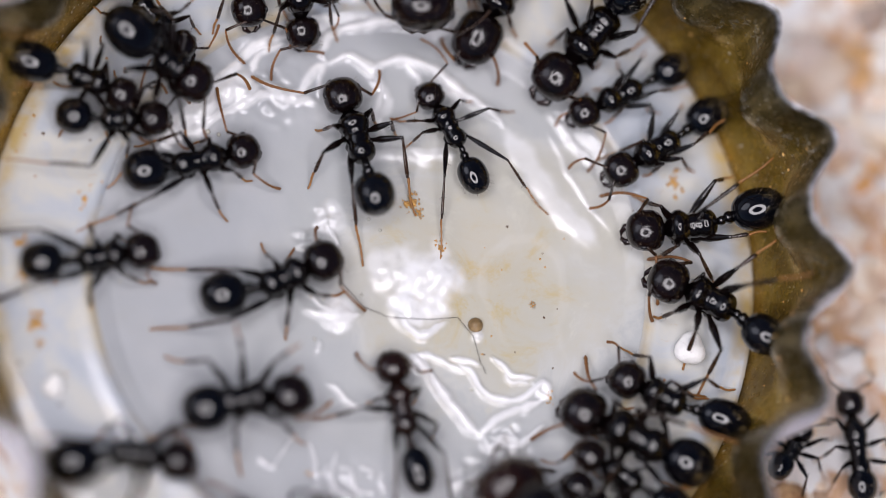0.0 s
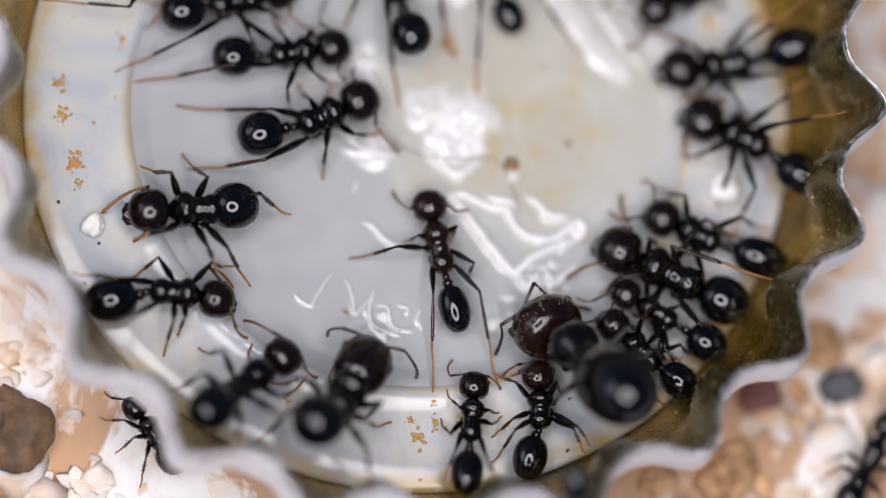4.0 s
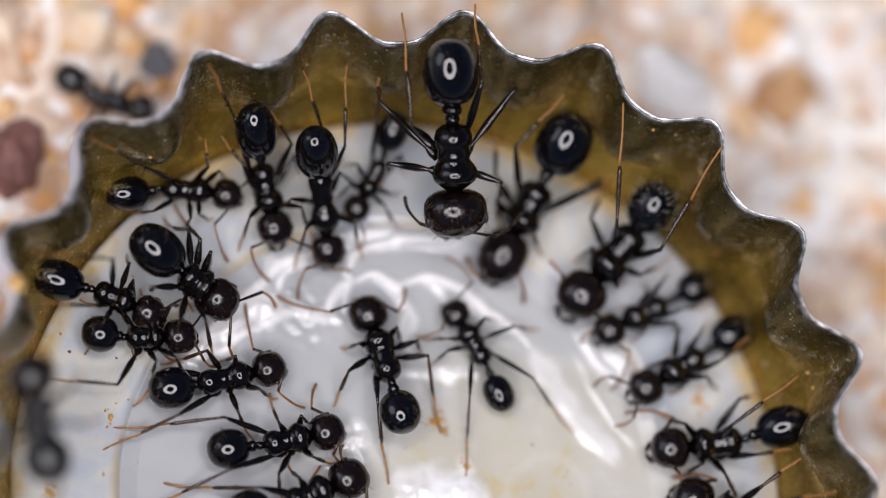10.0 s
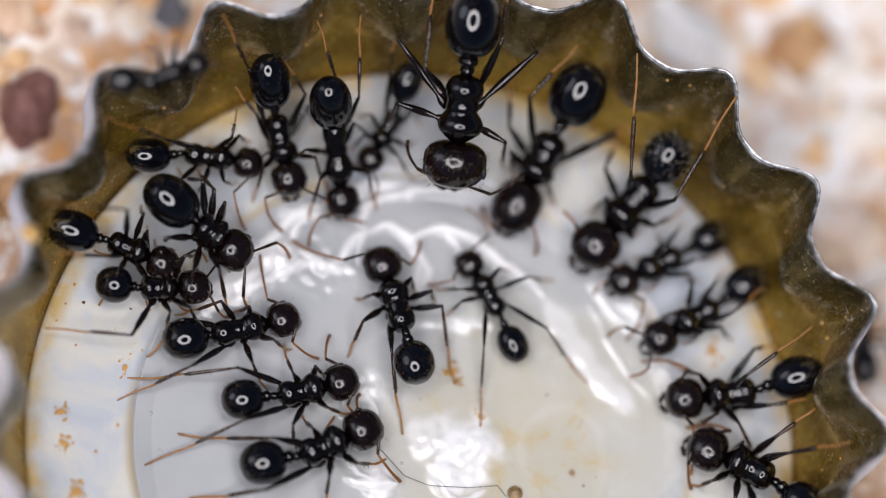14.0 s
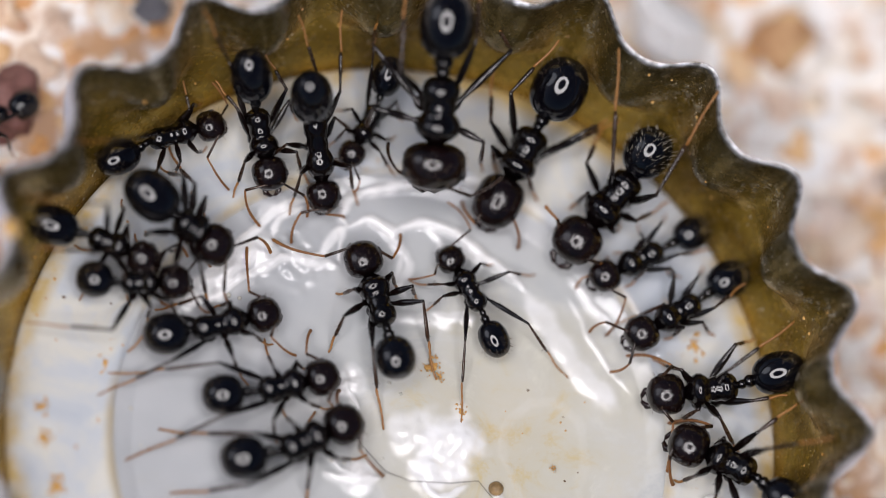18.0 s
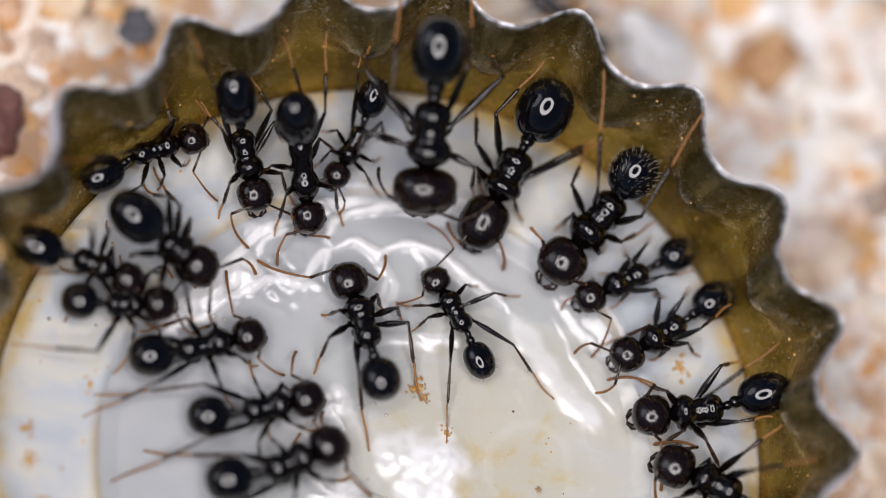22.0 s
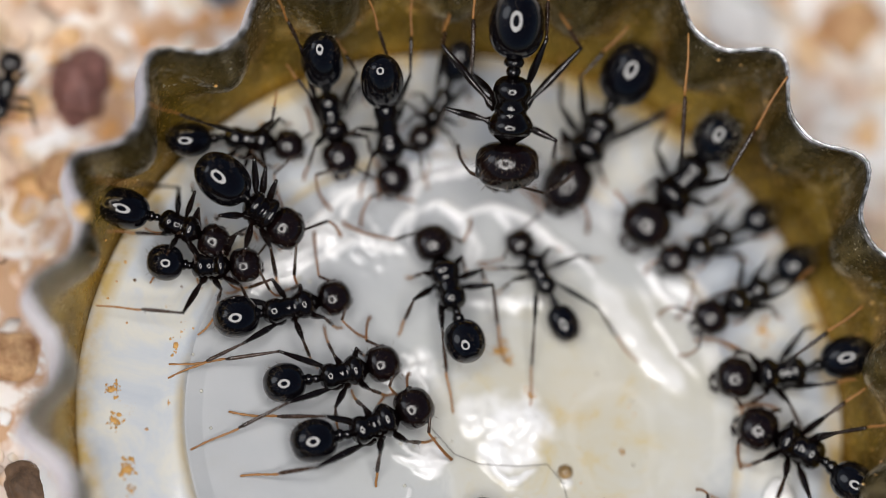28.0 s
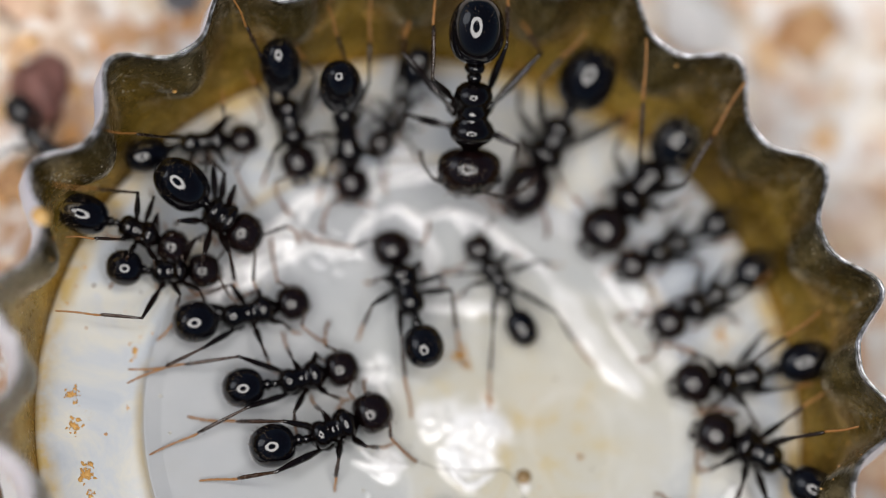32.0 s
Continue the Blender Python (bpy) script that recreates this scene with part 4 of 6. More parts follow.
    for i in range(150 if hairy else 85):
        x = rnd.uniform(-0.25 if hairy else 0.02, 0.48)
        a = rnd.uniform(0.0, math.pi)
        y = math.sqrt(max(0, 1 - (2 * x) ** 2)) * 0.93
        p = -gd * (x * gl) + s2 * (math.cos(a) * y * gw * 0.5) + q2 * (math.sin(a) * y * gw * 0.46)
        nrm = (s2 * math.cos(a) + q2 * math.sin(a) * 1.1 - gd * (0.9 + x)).normalized()
        tip = p + nrm * rnd.uniform(0.16, 0.30) * (1.3 if hairy else 1)
        e = s2 * (0.006 if hairy else 0.0045)
        v0, v1, v2, v3 = bm.verts.new(p - e), bm.verts.new(p + e), bm.verts.new(p - gd * 0.012), bm.verts.new(tip)
        for tri in ((v0, v1, v3), (v1, v2, v3), (v2, v0, v3)):
            bm.faces.new(tri)
    part("bristles", bm, pale_hair if hairy else hair_mat, gaster_ob, "pale short bristles")
    bm = bmesh.new()
    for i in range(30 if hw < 1.9 else 130):
        x = rnd.uniform(-0.4, 0.45)
        a = rnd.uniform(0.1, math.pi - 0.1)
        p = hd * (x * hl) + s * (math.cos(a) * hw * 0.47) + q * (math.sin(a) * hw * 0.39)
        nrm = (s * math.cos(a) + q * math.sin(a) + hd * 0.4).normalized()
        tip = p + nrm * rnd.uniform(0.12, 0.24) * (1 if hw < 1.9 else 1.4)
        e = s * (0.0045 if hw < 1.9 else 0.008)
        v0, v1, v2, v3 = bm.verts.new(p - e), bm.verts.new(p + e), bm.verts.new(p + hd * 0.012), bm.verts.new(tip)
        for tri in ((v0, v1, v3), (v1, v2, v3), (v2, v0, v3)):
            bm.faces.new(tri)
    part("bristles", bm, pale_hair if hw > 2.4 else hair_mat, head_ob, "pale short bristles")
    def spines(bm, way, count):
        """Short stiff hairs growing out of a limb's skin."""
        d = way.normalized()
        skin_verts = [v for v in bm.verts if 0.2 * way.length < v.co.dot(d) < 0.98 * way.length]
        for _ in range(count if skin_verts else 0):
            v0 = rnd.choice(skin_verts)
            out_ = (v0.co - d * v0.co.dot(d)).normalized()
            v1, v2 = bm.verts.new(v0.co + d * 0.014), bm.verts.new(v0.co + d.cross(out_) * 0.012)
            tip = bm.verts.new(v0.co + (out_ + d * rnd.uniform(0.4, 1.1)).normalized() * rnd.uniform(0.08, 0.16))
            for tri in ((v0, v1, tip), (v1, v2, tip), (v2, v0, tip)):
                bm.faces.new(tri)

    # legs: thigh, shin and foot
    kk = min(1.25, max(0.8, hw / 1.25))
    for i, foot in enumerate(feet):
        side = 1 if i < 3 else -1
        f = (0.42, -0.05, -0.45)[i % 3]
        coxa = t + hd * (half * f) + s * side * 0.20 * hw - q * 0.26 * hw
        end = loc(foot)
        flat = end - coxa
        reach = math.hypot(flat.x, flat.y)
        rise = max(0.25, min(0.9, 1.9 * kk - 0.45 * reach))
        away = Vector((flat.x, flat.y, 0)).normalized()
        out = (s * side - hd * (0.0 if i % 3 < 2 else 0.25)) * min(0.35, 0.12 * reach)
        knee = coxa + away * reach * 0.40 + out + Vector((0, 0, rise * 0.75 + 0.3 * kk))
        ankle = coxa + away * reach * 0.70 + out * 0.35
        if knees[i] is not None:
            knee = loc(knees[i])
            ankle = knee.lerp(end, 0.48)
        if knees[i] is None or end.z < coxa.z + 0.3:
            ankle.z = end.z + 0.28 * (max(coxa.z, knee.z) - end.z) + 0.05
        bm = bmesh.new()
        j = knee - coxa
        tube(bm, [(0, 0, 0), j * 0.10, j * 0.2, j * 0.45, j * 0.7, j * 0.93, j * 1.01],
             [0.13 * kk, 0.15 * kk, 0.062 * kk, 0.122 * kk, 0.104 * kk, 0.06 * kk, 0.057 * kk], 8)
        spines(bm, j, 7)
        leg = part("leg", bm, leg_cuticle, root, at=coxa)
        bm = bmesh.new()
        j = ankle - knee
        tube(bm, [(0, 0, 0), j * 0.10, j * 0.5, j * 0.88, j], [0.05 * kk, 0.045 * kk, 0.066 * kk, 0.068 * kk, 0.045 * kk], 7)
        spines(bm, j, 12)
        part("shin", bm, shin_cuticle, leg, at=knee - coxa)
        bm = bmesh.new()
        j = end - ankle
        pts, rad = [], []
        for n_ in range(11):
            u_ = n_ / 10
            pts.append(j * u_ + Vector((0, 0, -0.10 * math.sin(math.pi * u_))) * (1 if j.z < 0 else 0) + s * (0.03 * math.sin(5 * u_ + i)))
            rad.append((0.050 if n_ % 2 else 0.036) * kk * (1 - 0.25 * u_))
        tube(bm, pts, rad, 6)
        part("foot", bm, tarsus_cuticle, leg, "rusty orange-brown foot", at=ankle - coxa)
    # antennae
    for side, tip in zip((1, -1), tips):
        root_p = hd * hl * 0.36 + s * side * hw * 0.17 + q * hw * 0.22
        end = loc(tip) - h
        j = end - root_p
        d_out = s * side * min(0.55, 0.25 * j.length) + Vector((0, 0, 0.10))
        elbow = root_p + j * 0.45 + d_out
        if elbows[side < 0] is not None:
            elbow = loc(elbows[side < 0]) - h
        bm = bmesh.new()
        e = elbow - root_p
        tube(bm, [(0, 0, 0), e * 0.15, e * 0.6, e], [0.045 * kk, 0.038 * kk, 0.05 * kk, 0.055 * kk], 7)
        part("antenna", bm, shin_cuticle, head_ob, at=root_p)
        bm = bmesh.new()
        m = 19
        b_ = end - elbow
        bow = s * side * 0.10 * b_.length
        pts = [b_ * (n_ / (m - 1)) + bow * math.sin(math.pi * n_ / (m - 1)) for n_ in range(m)]
        rad = [(0.054 if n_ % 2 else 0.042) * kk * (0.75 + 0.45 * n_ / (m - 1)) for n_ in range(m)]
        rad[-1] = 0.02 * kk
        tube(bm, [p + e for p in pts], rad, 6)
        part("antenna_lash", bm, antenna_cuticle if hw < 1.9 else shin_cuticle, head_ob, "segmented rusty antenna tip" if hw < 1.9 else "segmented dark antenna tip", at=root_p)
    return root


def pebble(name, label, x, y, z, rad, squash, mat, seed, category="stone"):
    rnd = random.Random(seed)
    bm = bmesh.new()
    bmesh.ops.create_icosphere(bm, subdivisions=4, radius=1.0)
    turn = Euler((rnd.uniform(-0.4, 0.4), rnd.uniform(-0.4, 0.4), rnd.uniform(0, 6))).to_matrix()
    long = rnd.uniform(0.72, 0.95)
    for v in bm.verts:
        p = v.co.copy()
        k = 1 + 0.38 * noise.noise(p * 1.2 + Vector((seed * 7.0, 0, 0))) + 0.13 * noise.noise(p * 3.1 + Vector((0, seed * 3.0, 0))) + 0.05 * noise.noise(p * 8 + Vector((0, 0, seed)))
        v.co = turn @ (Vector((p.x, p.y * long, p.z * squash)) * k * rad)
    ob = part(name, bm, mat, at=(x, y, z))
    return tagged(ob, label, category)


def crumb(x, y, z, rad, seed):
    """A smear broken into a few flat, ragged flakes."""
    rnd = random.Random(seed)
    smear = tagged(new("food_smear"), "flat ragged ochre food smear on the white cap liner", "crumb")
    smear.location = Vector((x, y, z)) * MM
    k = 11
    for n_ in range(16):
        size = rad * (0.42 if n_ == 0 else rnd.uniform(0.07, 0.25))
        a0, off = rnd.uniform(0, 6.3), 0 if n_ == 0 else rad * rnd.uniform(0.3, 1.4)
        cx, cy, turn = off * math.cos(a0) * 0.7, off * math.sin(a0), rnd.uniform(0, 3)
        rings = []
        for share, h in ((1.0, -0.01), (0.8, 0.018), (0.15, 0.035)):
            ring = []
            for j in range(k):
                a = 2 * math.pi * j / k
                r = size * share * (1 + 0.9 * noise.noise(Vector((math.cos(a) * 1.6 + seed + n_, math.sin(a) * 1.6, 0))) + 0.5 * noise.noise(Vector((math.cos(a) * 4, math.sin(a) * 4 + seed, n_))))
                px, py = r * math.cos(a), 0.7 * r * math.sin(a)
                ring.append(Vector((px * math.cos(turn) - py * math.sin(turn), px * math.sin(turn) + py * math.cos(turn), h)))
            rings.append(ring)
        bm = bmesh.new()
        skin(bm, rings)
        part("flake", bm, ochre_mat, smear, at=(cx, cy, 0))


def bubble(x, y, z, rad, mat=None, label="amber droplet on the syrup"):
    bm = bmesh.new()
    lathe_body(bm, (0, 0, 0), (0, 0, 1), [(0.0, rad * 1.15, rad * 1.15, 0), (rad * 0.3, rad, rad, 0), (rad * 0.62, rad * 0.7, rad * 0.7, 0), (rad * 0.8, rad * 0.35, rad * 0.35, 0), (rad * 0.84, rad * 0.05, rad * 0.05, 0)], 20)
    tagged(part("bubble", bm, mat or droplet_mat, at=(x, y, z)), label, "droplet")


def fibre(pts):
    bm = bmesh.new()
    fine = []
    for a, b in zip(pts, pts[1:]):
        fine += [Vector(a).lerp(Vector(b), k / 3) for k in range(3)]
    tube(bm, fine + [Vector(pts[-1])], [0.012] * (len(fine) + 1), 5)
    tagged(part("fibre", bm, shin_cuticle), "thin dark hair lying on the syrup", "hair")


build_ground()
build_cap()
build_syrup()
build_ring_light((-37.60, -62.63, 240.13), (-0.1558, -0.2667, 0.9511))

a1 = ant('black harvester ant with its gaster up the cap wall', (-4.07, 9.58, 1.87), (-4.34, 10.80, 1.95), (-4.94, 12.52, 4.10), (1.28, 1.52, 2.16, 0.90),
    [(-2.51, 9.39, 1.10), (-2.82, 11.76, 1.10), (-4.43, 13.62, 3.68), (-5.33, 8.90, 1.10), (-6.07, 12.67, 3.01), (-6.90, 14.27, 6.50)],
    [(-2.64, 8.22, 1.28), (-4.25, 7.86, 0.98)], 'ants round the syrup', 0, 3,
    [None, (-3.35, 12.12, 2.41), (-3.56, 12.30, 3.22), None, (-5.29, 11.67, 2.88), (-5.77, 12.84, 4.63)], [None, (-4.98, 8.87, 1.97)])
a2 = ant('black harvester ant with its gaster up the cap wall', (-2.14, 8.84, 1.58), (-2.37, 10.42, 2.20), (-2.88, 11.63, 4.50), (1.24, 1.56, 2.24, 0.90),
    [(-0.75, 8.72, 0.83), (-0.30, 11.15, 1.10), (-1.75, 14.72, 4.93), (-3.31, 8.34, 0.83), (-4.44, 10.17, 1.10), (-3.30, 14.49, 5.02)],
    [(-1.33, 8.24, 0.98), (-3.26, 7.25, 0.98)], 'ants round the syrup', 0, 4,
    [None, (-1.80, 11.43, 2.65), (-1.77, 12.00, 3.97), None, None, (-2.56, 12.60, 4.01)], [(-2.09, 8.13, 1.68), (-2.99, 8.19, 1.68)])
a3 = ant('small black harvester ant between two larger ants', (-1.09, 10.36, 1.70), (-0.52, 11.27, 1.78), (0.15, 12.90, 2.80), (0.96, 1.12, 1.48, 0.90),
    [(0.59, 9.70, 1.10), (0.65, 11.19, 1.10), (0.87, 11.77, 1.10), (-1.93, 10.71, 1.10), (-1.53, 12.21, 1.10), (-0.37, 14.34, 3.73)],
    [(-1.04, 9.00, 1.28), (-2.36, 9.66, 1.55)], 'ants round the syrup', 0, 5,
    [(-0.15, 10.34, 2.14), (0.07, 10.75, 2.14), (0.53, 12.20, 2.14), None, None, (-0.45, 13.26, 3.16)], [None, None])
a4 = ant('large-headed black soldier ant reaching down from the cap rim', (2.29, 9.20, 4.20), (2.01, 10.73, 5.20), (1.52, 13.56, 6.80), (2.28, 2.00, 2.44, 0.72),
    [(4.37, 10.42, 1.10), (3.14, 15.20, 4.60), (2.30, 16.26, 6.50), (-0.06, 10.76, 1.10), (-0.67, 14.23, 4.40), (-0.27, 15.70, 6.50)],
    [(4.74, 9.57, 4.00), (0.56, 9.89, 3.40)], 'ants round the syrup', 0, 6,
    [(3.81, 10.32, 4.70), (4.05, 13.61, 5.50), (2.67, 13.32, 6.60), (-0.26, 10.66, 4.70), (-0.79, 12.69, 5.40), (0.29, 11.63, 6.30)], [(3.81, 8.53, 4.00), (1.06, 8.76, 4.00)])
a5 = ant('black harvester ant with its gaster up the cap wall', (4.05, 8.57, 1.85), (4.87, 10.02, 2.20), (6.10, 12.13, 3.90), (1.72, 2.00, 2.36, 1.08),
    [(5.65, 8.78, 1.10), (8.02, 11.35, 2.64), (8.38, 11.32, 2.55), (4.31, 9.71, 1.10), (3.95, 13.25, 2.47), (5.99, 13.59, 4.99)],
    [(4.83, 7.04, 1.00), (2.93, 8.81, 0.98)], 'ants round the syrup', 0, 7,
    [(5.04, 9.23, 2.80), (7.23, 10.93, 2.82), None, (3.78, 10.31, 2.80), (3.77, 11.24, 2.80), (4.33, 11.96, 3.99)], [(4.57, 7.86, 2.00), (3.20, 7.71, 1.95)])
a6 = ant('black harvester ant with its gaster up the cap wall', (6.77, 7.05, 2.14), (8.02, 8.37, 2.22), (9.22, 9.88, 3.60), (1.76, 1.72, 1.92, 0.90),
    [(8.57, 7.90, 1.10), (10.23, 8.64, 1.65), (11.32, 11.31, 6.50), (6.73, 8.54, 1.10), (7.88, 11.23, 2.19), (7.85, 12.86, 6.50)],
    [(8.00, 6.68, 1.25), (5.69, 8.30, 2.20)], 'ants round the syrup', 0, 8,
    [(7.98, 7.17, 2.83), (8.80, 7.58, 2.83), (9.23, 7.97, 4.76), (7.13, 8.61, 2.83), (7.13, 9.69, 2.83), (7.71, 8.90, 4.76)], [(7.53, 6.19, 2.24), (6.08, 7.74, 2.40)], True)
a7 = ant('small black harvester ant drinking syrup', (7.78, 5.84, 1.81), (8.79, 6.29, 1.89), (10.96, 7.41, 1.83), (1.16, 1.20, 1.32, 0.90),
    [(8.58, 5.58, 1.10), (10.65, 6.00, 1.10), (11.57, 6.88, 1.65), (8.23, 6.93, 1.10), (9.18, 7.96, 1.10), (10.20, 8.28, 1.10)],
    [(7.88, 3.86, 0.98), (6.85, 5.57, 0.98)], 'ants round the syrup', 0, 9,
    [(9.22, 5.97, 2.31), (10.07, 5.97, 2.31), (10.35, 6.49, 2.31), (9.04, 6.63, 2.31), (9.16, 7.11, 2.31), (9.79, 7.63, 2.31)], [(8.50, 5.05, 1.91), (7.16, 5.81, 1.91)])
a8 = ant('glossy black harvester ant feeding at the syrup', (8.99, 3.71, 1.87), (10.11, 4.31, 1.95), (12.19, 5.68, 1.90), (1.28, 1.36, 1.60, 0.90),
    [(9.91, 3.69, 1.10), (11.77, 3.83, 1.10), (12.70, 5.43, 2.43), (8.27, 4.38, 0.83), (10.16, 6.29, 1.10), (11.47, 6.38, 1.10)],
    [(7.88, 2.46, 1.28), (7.19, 3.90, 1.28)], 'ants round the syrup', 0, 10,
    [(10.42, 3.77, 2.41), (11.10, 3.98, 2.41), (11.53, 4.45, 2.59), (9.75, 4.64, 2.41), (10.16, 5.63, 2.41), (11.00, 5.63, 2.41)], [None, None])
a9 = ant('glossy black harvester ant feeding at the syrup', (9.75, 1.45, 1.98), (11.13, 1.50, 2.06), (13.68, 2.02, 2.79), (1.48, 1.52, 1.92, 0.90),
    [(9.95, 0.58, 1.10), (12.79, -0.98, 1.10), (13.94, 1.18, 2.86), (9.45, 3.06, 1.10), (13.04, 3.56, 1.70), (14.08, 3.50, 4.14)],
    [(9.98, -1.17, 1.25), (8.37, 2.97, 1.30)], 'ants round the syrup', 0, 11,
    [(10.78, 0.73, 2.60), (11.53, 0.42, 2.60), (12.66, 0.97, 2.86), (10.23, 2.17, 2.60), (12.22, 3.11, 2.60), (11.69, 1.86, 3.50)], [(10.00, 0.45, 2.08), (9.92, 2.49, 2.20)])
a10 = ant('glossy black harvester ant feeding at the syrup', (10.47, -0.42, 2.03), (11.69, -0.96, 2.11), (13.65, -2.63, 2.93), (1.56, 1.44, 1.68, 0.90),
    [(10.01, -1.48, 1.10), (10.99, -3.44, 1.10), (11.50, -4.33, 1.10), (11.36, -0.30, 1.10), (14.18, 0.72, 3.38), (15.00, -1.10, 5.46)],
    [(9.98, -1.69, 1.25), (9.87, 0.58, 1.25)], 'ants round the syrup', 0, 12,
    [(10.56, -1.71, 2.67), None, (12.12, -3.12, 2.67), (11.63, -0.33, 2.67), (12.77, -0.25, 3.15), (12.87, -1.16, 4.19)], [(9.73, -1.01, 2.13), (11.33, 0.24, 2.13)])
a11 = ant('glossy black harvester ant feeding at the syrup', (-0.84, 6.50, 1.67), (-0.44, 5.18, 1.75), (0.03, 2.65, 2.48), (1.40, 1.48, 1.60, 0.90),
    [(-1.76, 5.47, 0.83), (-2.09, 3.30, 0.83), (-0.21, 0.47, 0.83), (0.56, 5.54, 0.83), (1.21, 5.27, 0.83), (1.72, 2.30, 0.83)],
    [(-3.96, 7.44, 0.98), (0.60, 7.57, 1.20)], 'ants round the syrup', 0, 13,
    [(-1.28, 5.24, 2.25), (-1.69, 4.25, 2.25), (-0.72, 3.17, 2.25), (0.09, 5.82, 2.25), (0.80, 5.35, 2.25), (1.16, 4.79, 2.25)], [(-2.21, 6.59, 1.70), (0.21, 6.51, 1.70)])
a12 = ant('small slender black harvester ant feeding at the syrup', (2.32, 6.56, 1.47), (2.91, 5.55, 1.55), (3.76, 3.60, 1.51), (1.04, 1.08, 1.36, 0.90),
    [(0.94, 5.91, 0.83), (1.44, 4.82, 0.83), (2.56, 0.64, 0.83), (3.99, 6.56, 0.83), (5.46, 6.17, 0.83), (6.48, 2.35, 0.83)],
    [(0.89, 5.87, 1.00), (2.22, 8.72, 1.30)], 'ants round the syrup', 0, 14,
    [(2.00, 5.50, 1.93), (1.94, 5.07, 1.93), (2.65, 3.48, 1.93), (3.32, 6.27, 1.93), (4.34, 5.96, 1.93), (4.93, 4.06, 1.93)], [(1.77, 5.96, 1.50), (3.04, 7.64, 1.60)])
a13 = ant('glossy black harvester ant feeding at the syrup', (-4.44, 4.49, 1.60), (-5.88, 4.11, 1.68), (-7.99, 3.75, 1.70), (1.28, 1.52, 1.64, 0.90),
    [(-6.11, 5.01, 0.83), (-8.23, 4.88, 0.83), (-9.29, 3.23, 1.10), (-4.04, 3.57, 0.83), (-4.98, 2.08, 0.83), (-10.42, 1.68, 1.10)],
    [(-5.04, 7.08, 0.98), (-3.15, 3.20, 0.98)], 'ants round the syrup', 0, 15,
    [(-5.72, 4.81, 2.14), (-6.72, 5.01, 2.14), (-8.16, 4.33, 2.14), (-4.92, 3.61, 2.14), (-5.70, 2.78, 2.14), (-7.82, 2.67, 2.14)], [(-4.99, 5.22, 1.70), (-4.19, 3.63, 1.70)])
a14 = ant('black harvester ant walking to the syrup and drinking', (-2.72, 2.31, 1.63), (-3.92, 1.83, 1.71), (-6.19, 1.26, 1.66), (1.32, 1.44, 1.52, 0.90),
    [(-3.10, 2.74, 0.83), (-4.79, 3.73, 0.83), (-10.26, 1.70, 1.10), (-2.09, 1.46, 0.83), (-4.02, -0.11, 0.83), (-9.37, -1.30, 0.83)],
    [(-3.17, 4.19, 0.98), (-2.01, 1.40, 0.98)], 'ants round the syrup', 0, 16,
    [(-3.76, 2.63, 2.18), (-4.52, 2.26, 2.18), (-6.49, 2.25, 2.18), (-3.25, 1.18, 2.18), (-4.39, 0.40, 2.18), (-6.10, 0.39, 2.18)], [(-3.37, 3.07, 1.73), (-2.46, 1.46, 1.73)])
a15 = ant('glossy black harvester ant feeding at the syrup', (-1.76, 0.43, 1.71), (-3.01, -0.22, 1.79), (-5.40, -0.80, 1.73), (1.48, 1.60, 1.68, 0.90),
    [(-2.66, 1.17, 0.83), (-3.84, 1.33, 0.83), (-8.25, 0.50, 0.83), (-0.85, -0.46, 0.83), (-3.08, -2.26, 0.83), (-7.94, -1.82, 0.83)],
    [(-1.79, 1.87, 0.98), (-0.28, -1.26, 0.98)], 'ants round the syrup', 0, 17,
    [(-3.50, -0.37, 2.33), (-3.65, 0.29, 2.33), (-5.04, -0.06, 2.33), (-2.15, -0.98, 2.33), (-3.14, -1.40, 2.33), (-5.41, -1.92, 2.33)], [(-1.99, 1.12, 1.81), (-1.25, -0.53, 1.81)])
a16 = ant('black harvester ant crowding with others at the cap edge', (-6.21, 6.79, 2.40), (-7.08, 7.32, 2.80), (-8.55, 8.34, 3.40), (1.48, 1.72, 2.16, 0.90),
    [(-6.33, 8.05, 1.10), (-7.53, 10.82, 1.10), (-7.94, 10.21, 1.10), (-6.12, 4.67, 0.83), (-7.59, 6.07, 1.10), (-8.47, 7.69, 1.10)],
    [(-4.06, 6.81, 1.28), (-5.41, 4.79, 1.28)], 'ants round the syrup', 0, 18,
    [(-6.62, 8.30, 3.33), (-6.98, 8.77, 3.33), None, None, (-7.82, 5.76, 3.33), (-8.68, 7.01, 3.33)], [None, None])
a17 = ant('black harvester ant crowding with others at the cap edge', (-8.76, 6.39, 2.20), (-9.83, 6.91, 2.20), (-11.98, 7.54, 2.40), (1.20, 1.44, 1.92, 0.90),
    [(-8.99, 6.38, 1.10), (-9.27, 8.86, 1.10), (-13.56, 7.41, 6.49), (-9.12, 4.92, 1.10), (-10.94, 5.13, 1.10), (-12.75, 6.37, 3.51)],
    [(-7.03, 6.67, 1.28), (-7.72, 4.88, 1.28)], 'ants round the syrup', 0, 19,
    [(-9.32, 7.47, 2.63), None, (-10.31, 7.63, 4.74), None, None, (-10.78, 6.34, 3.26)], [None, None])
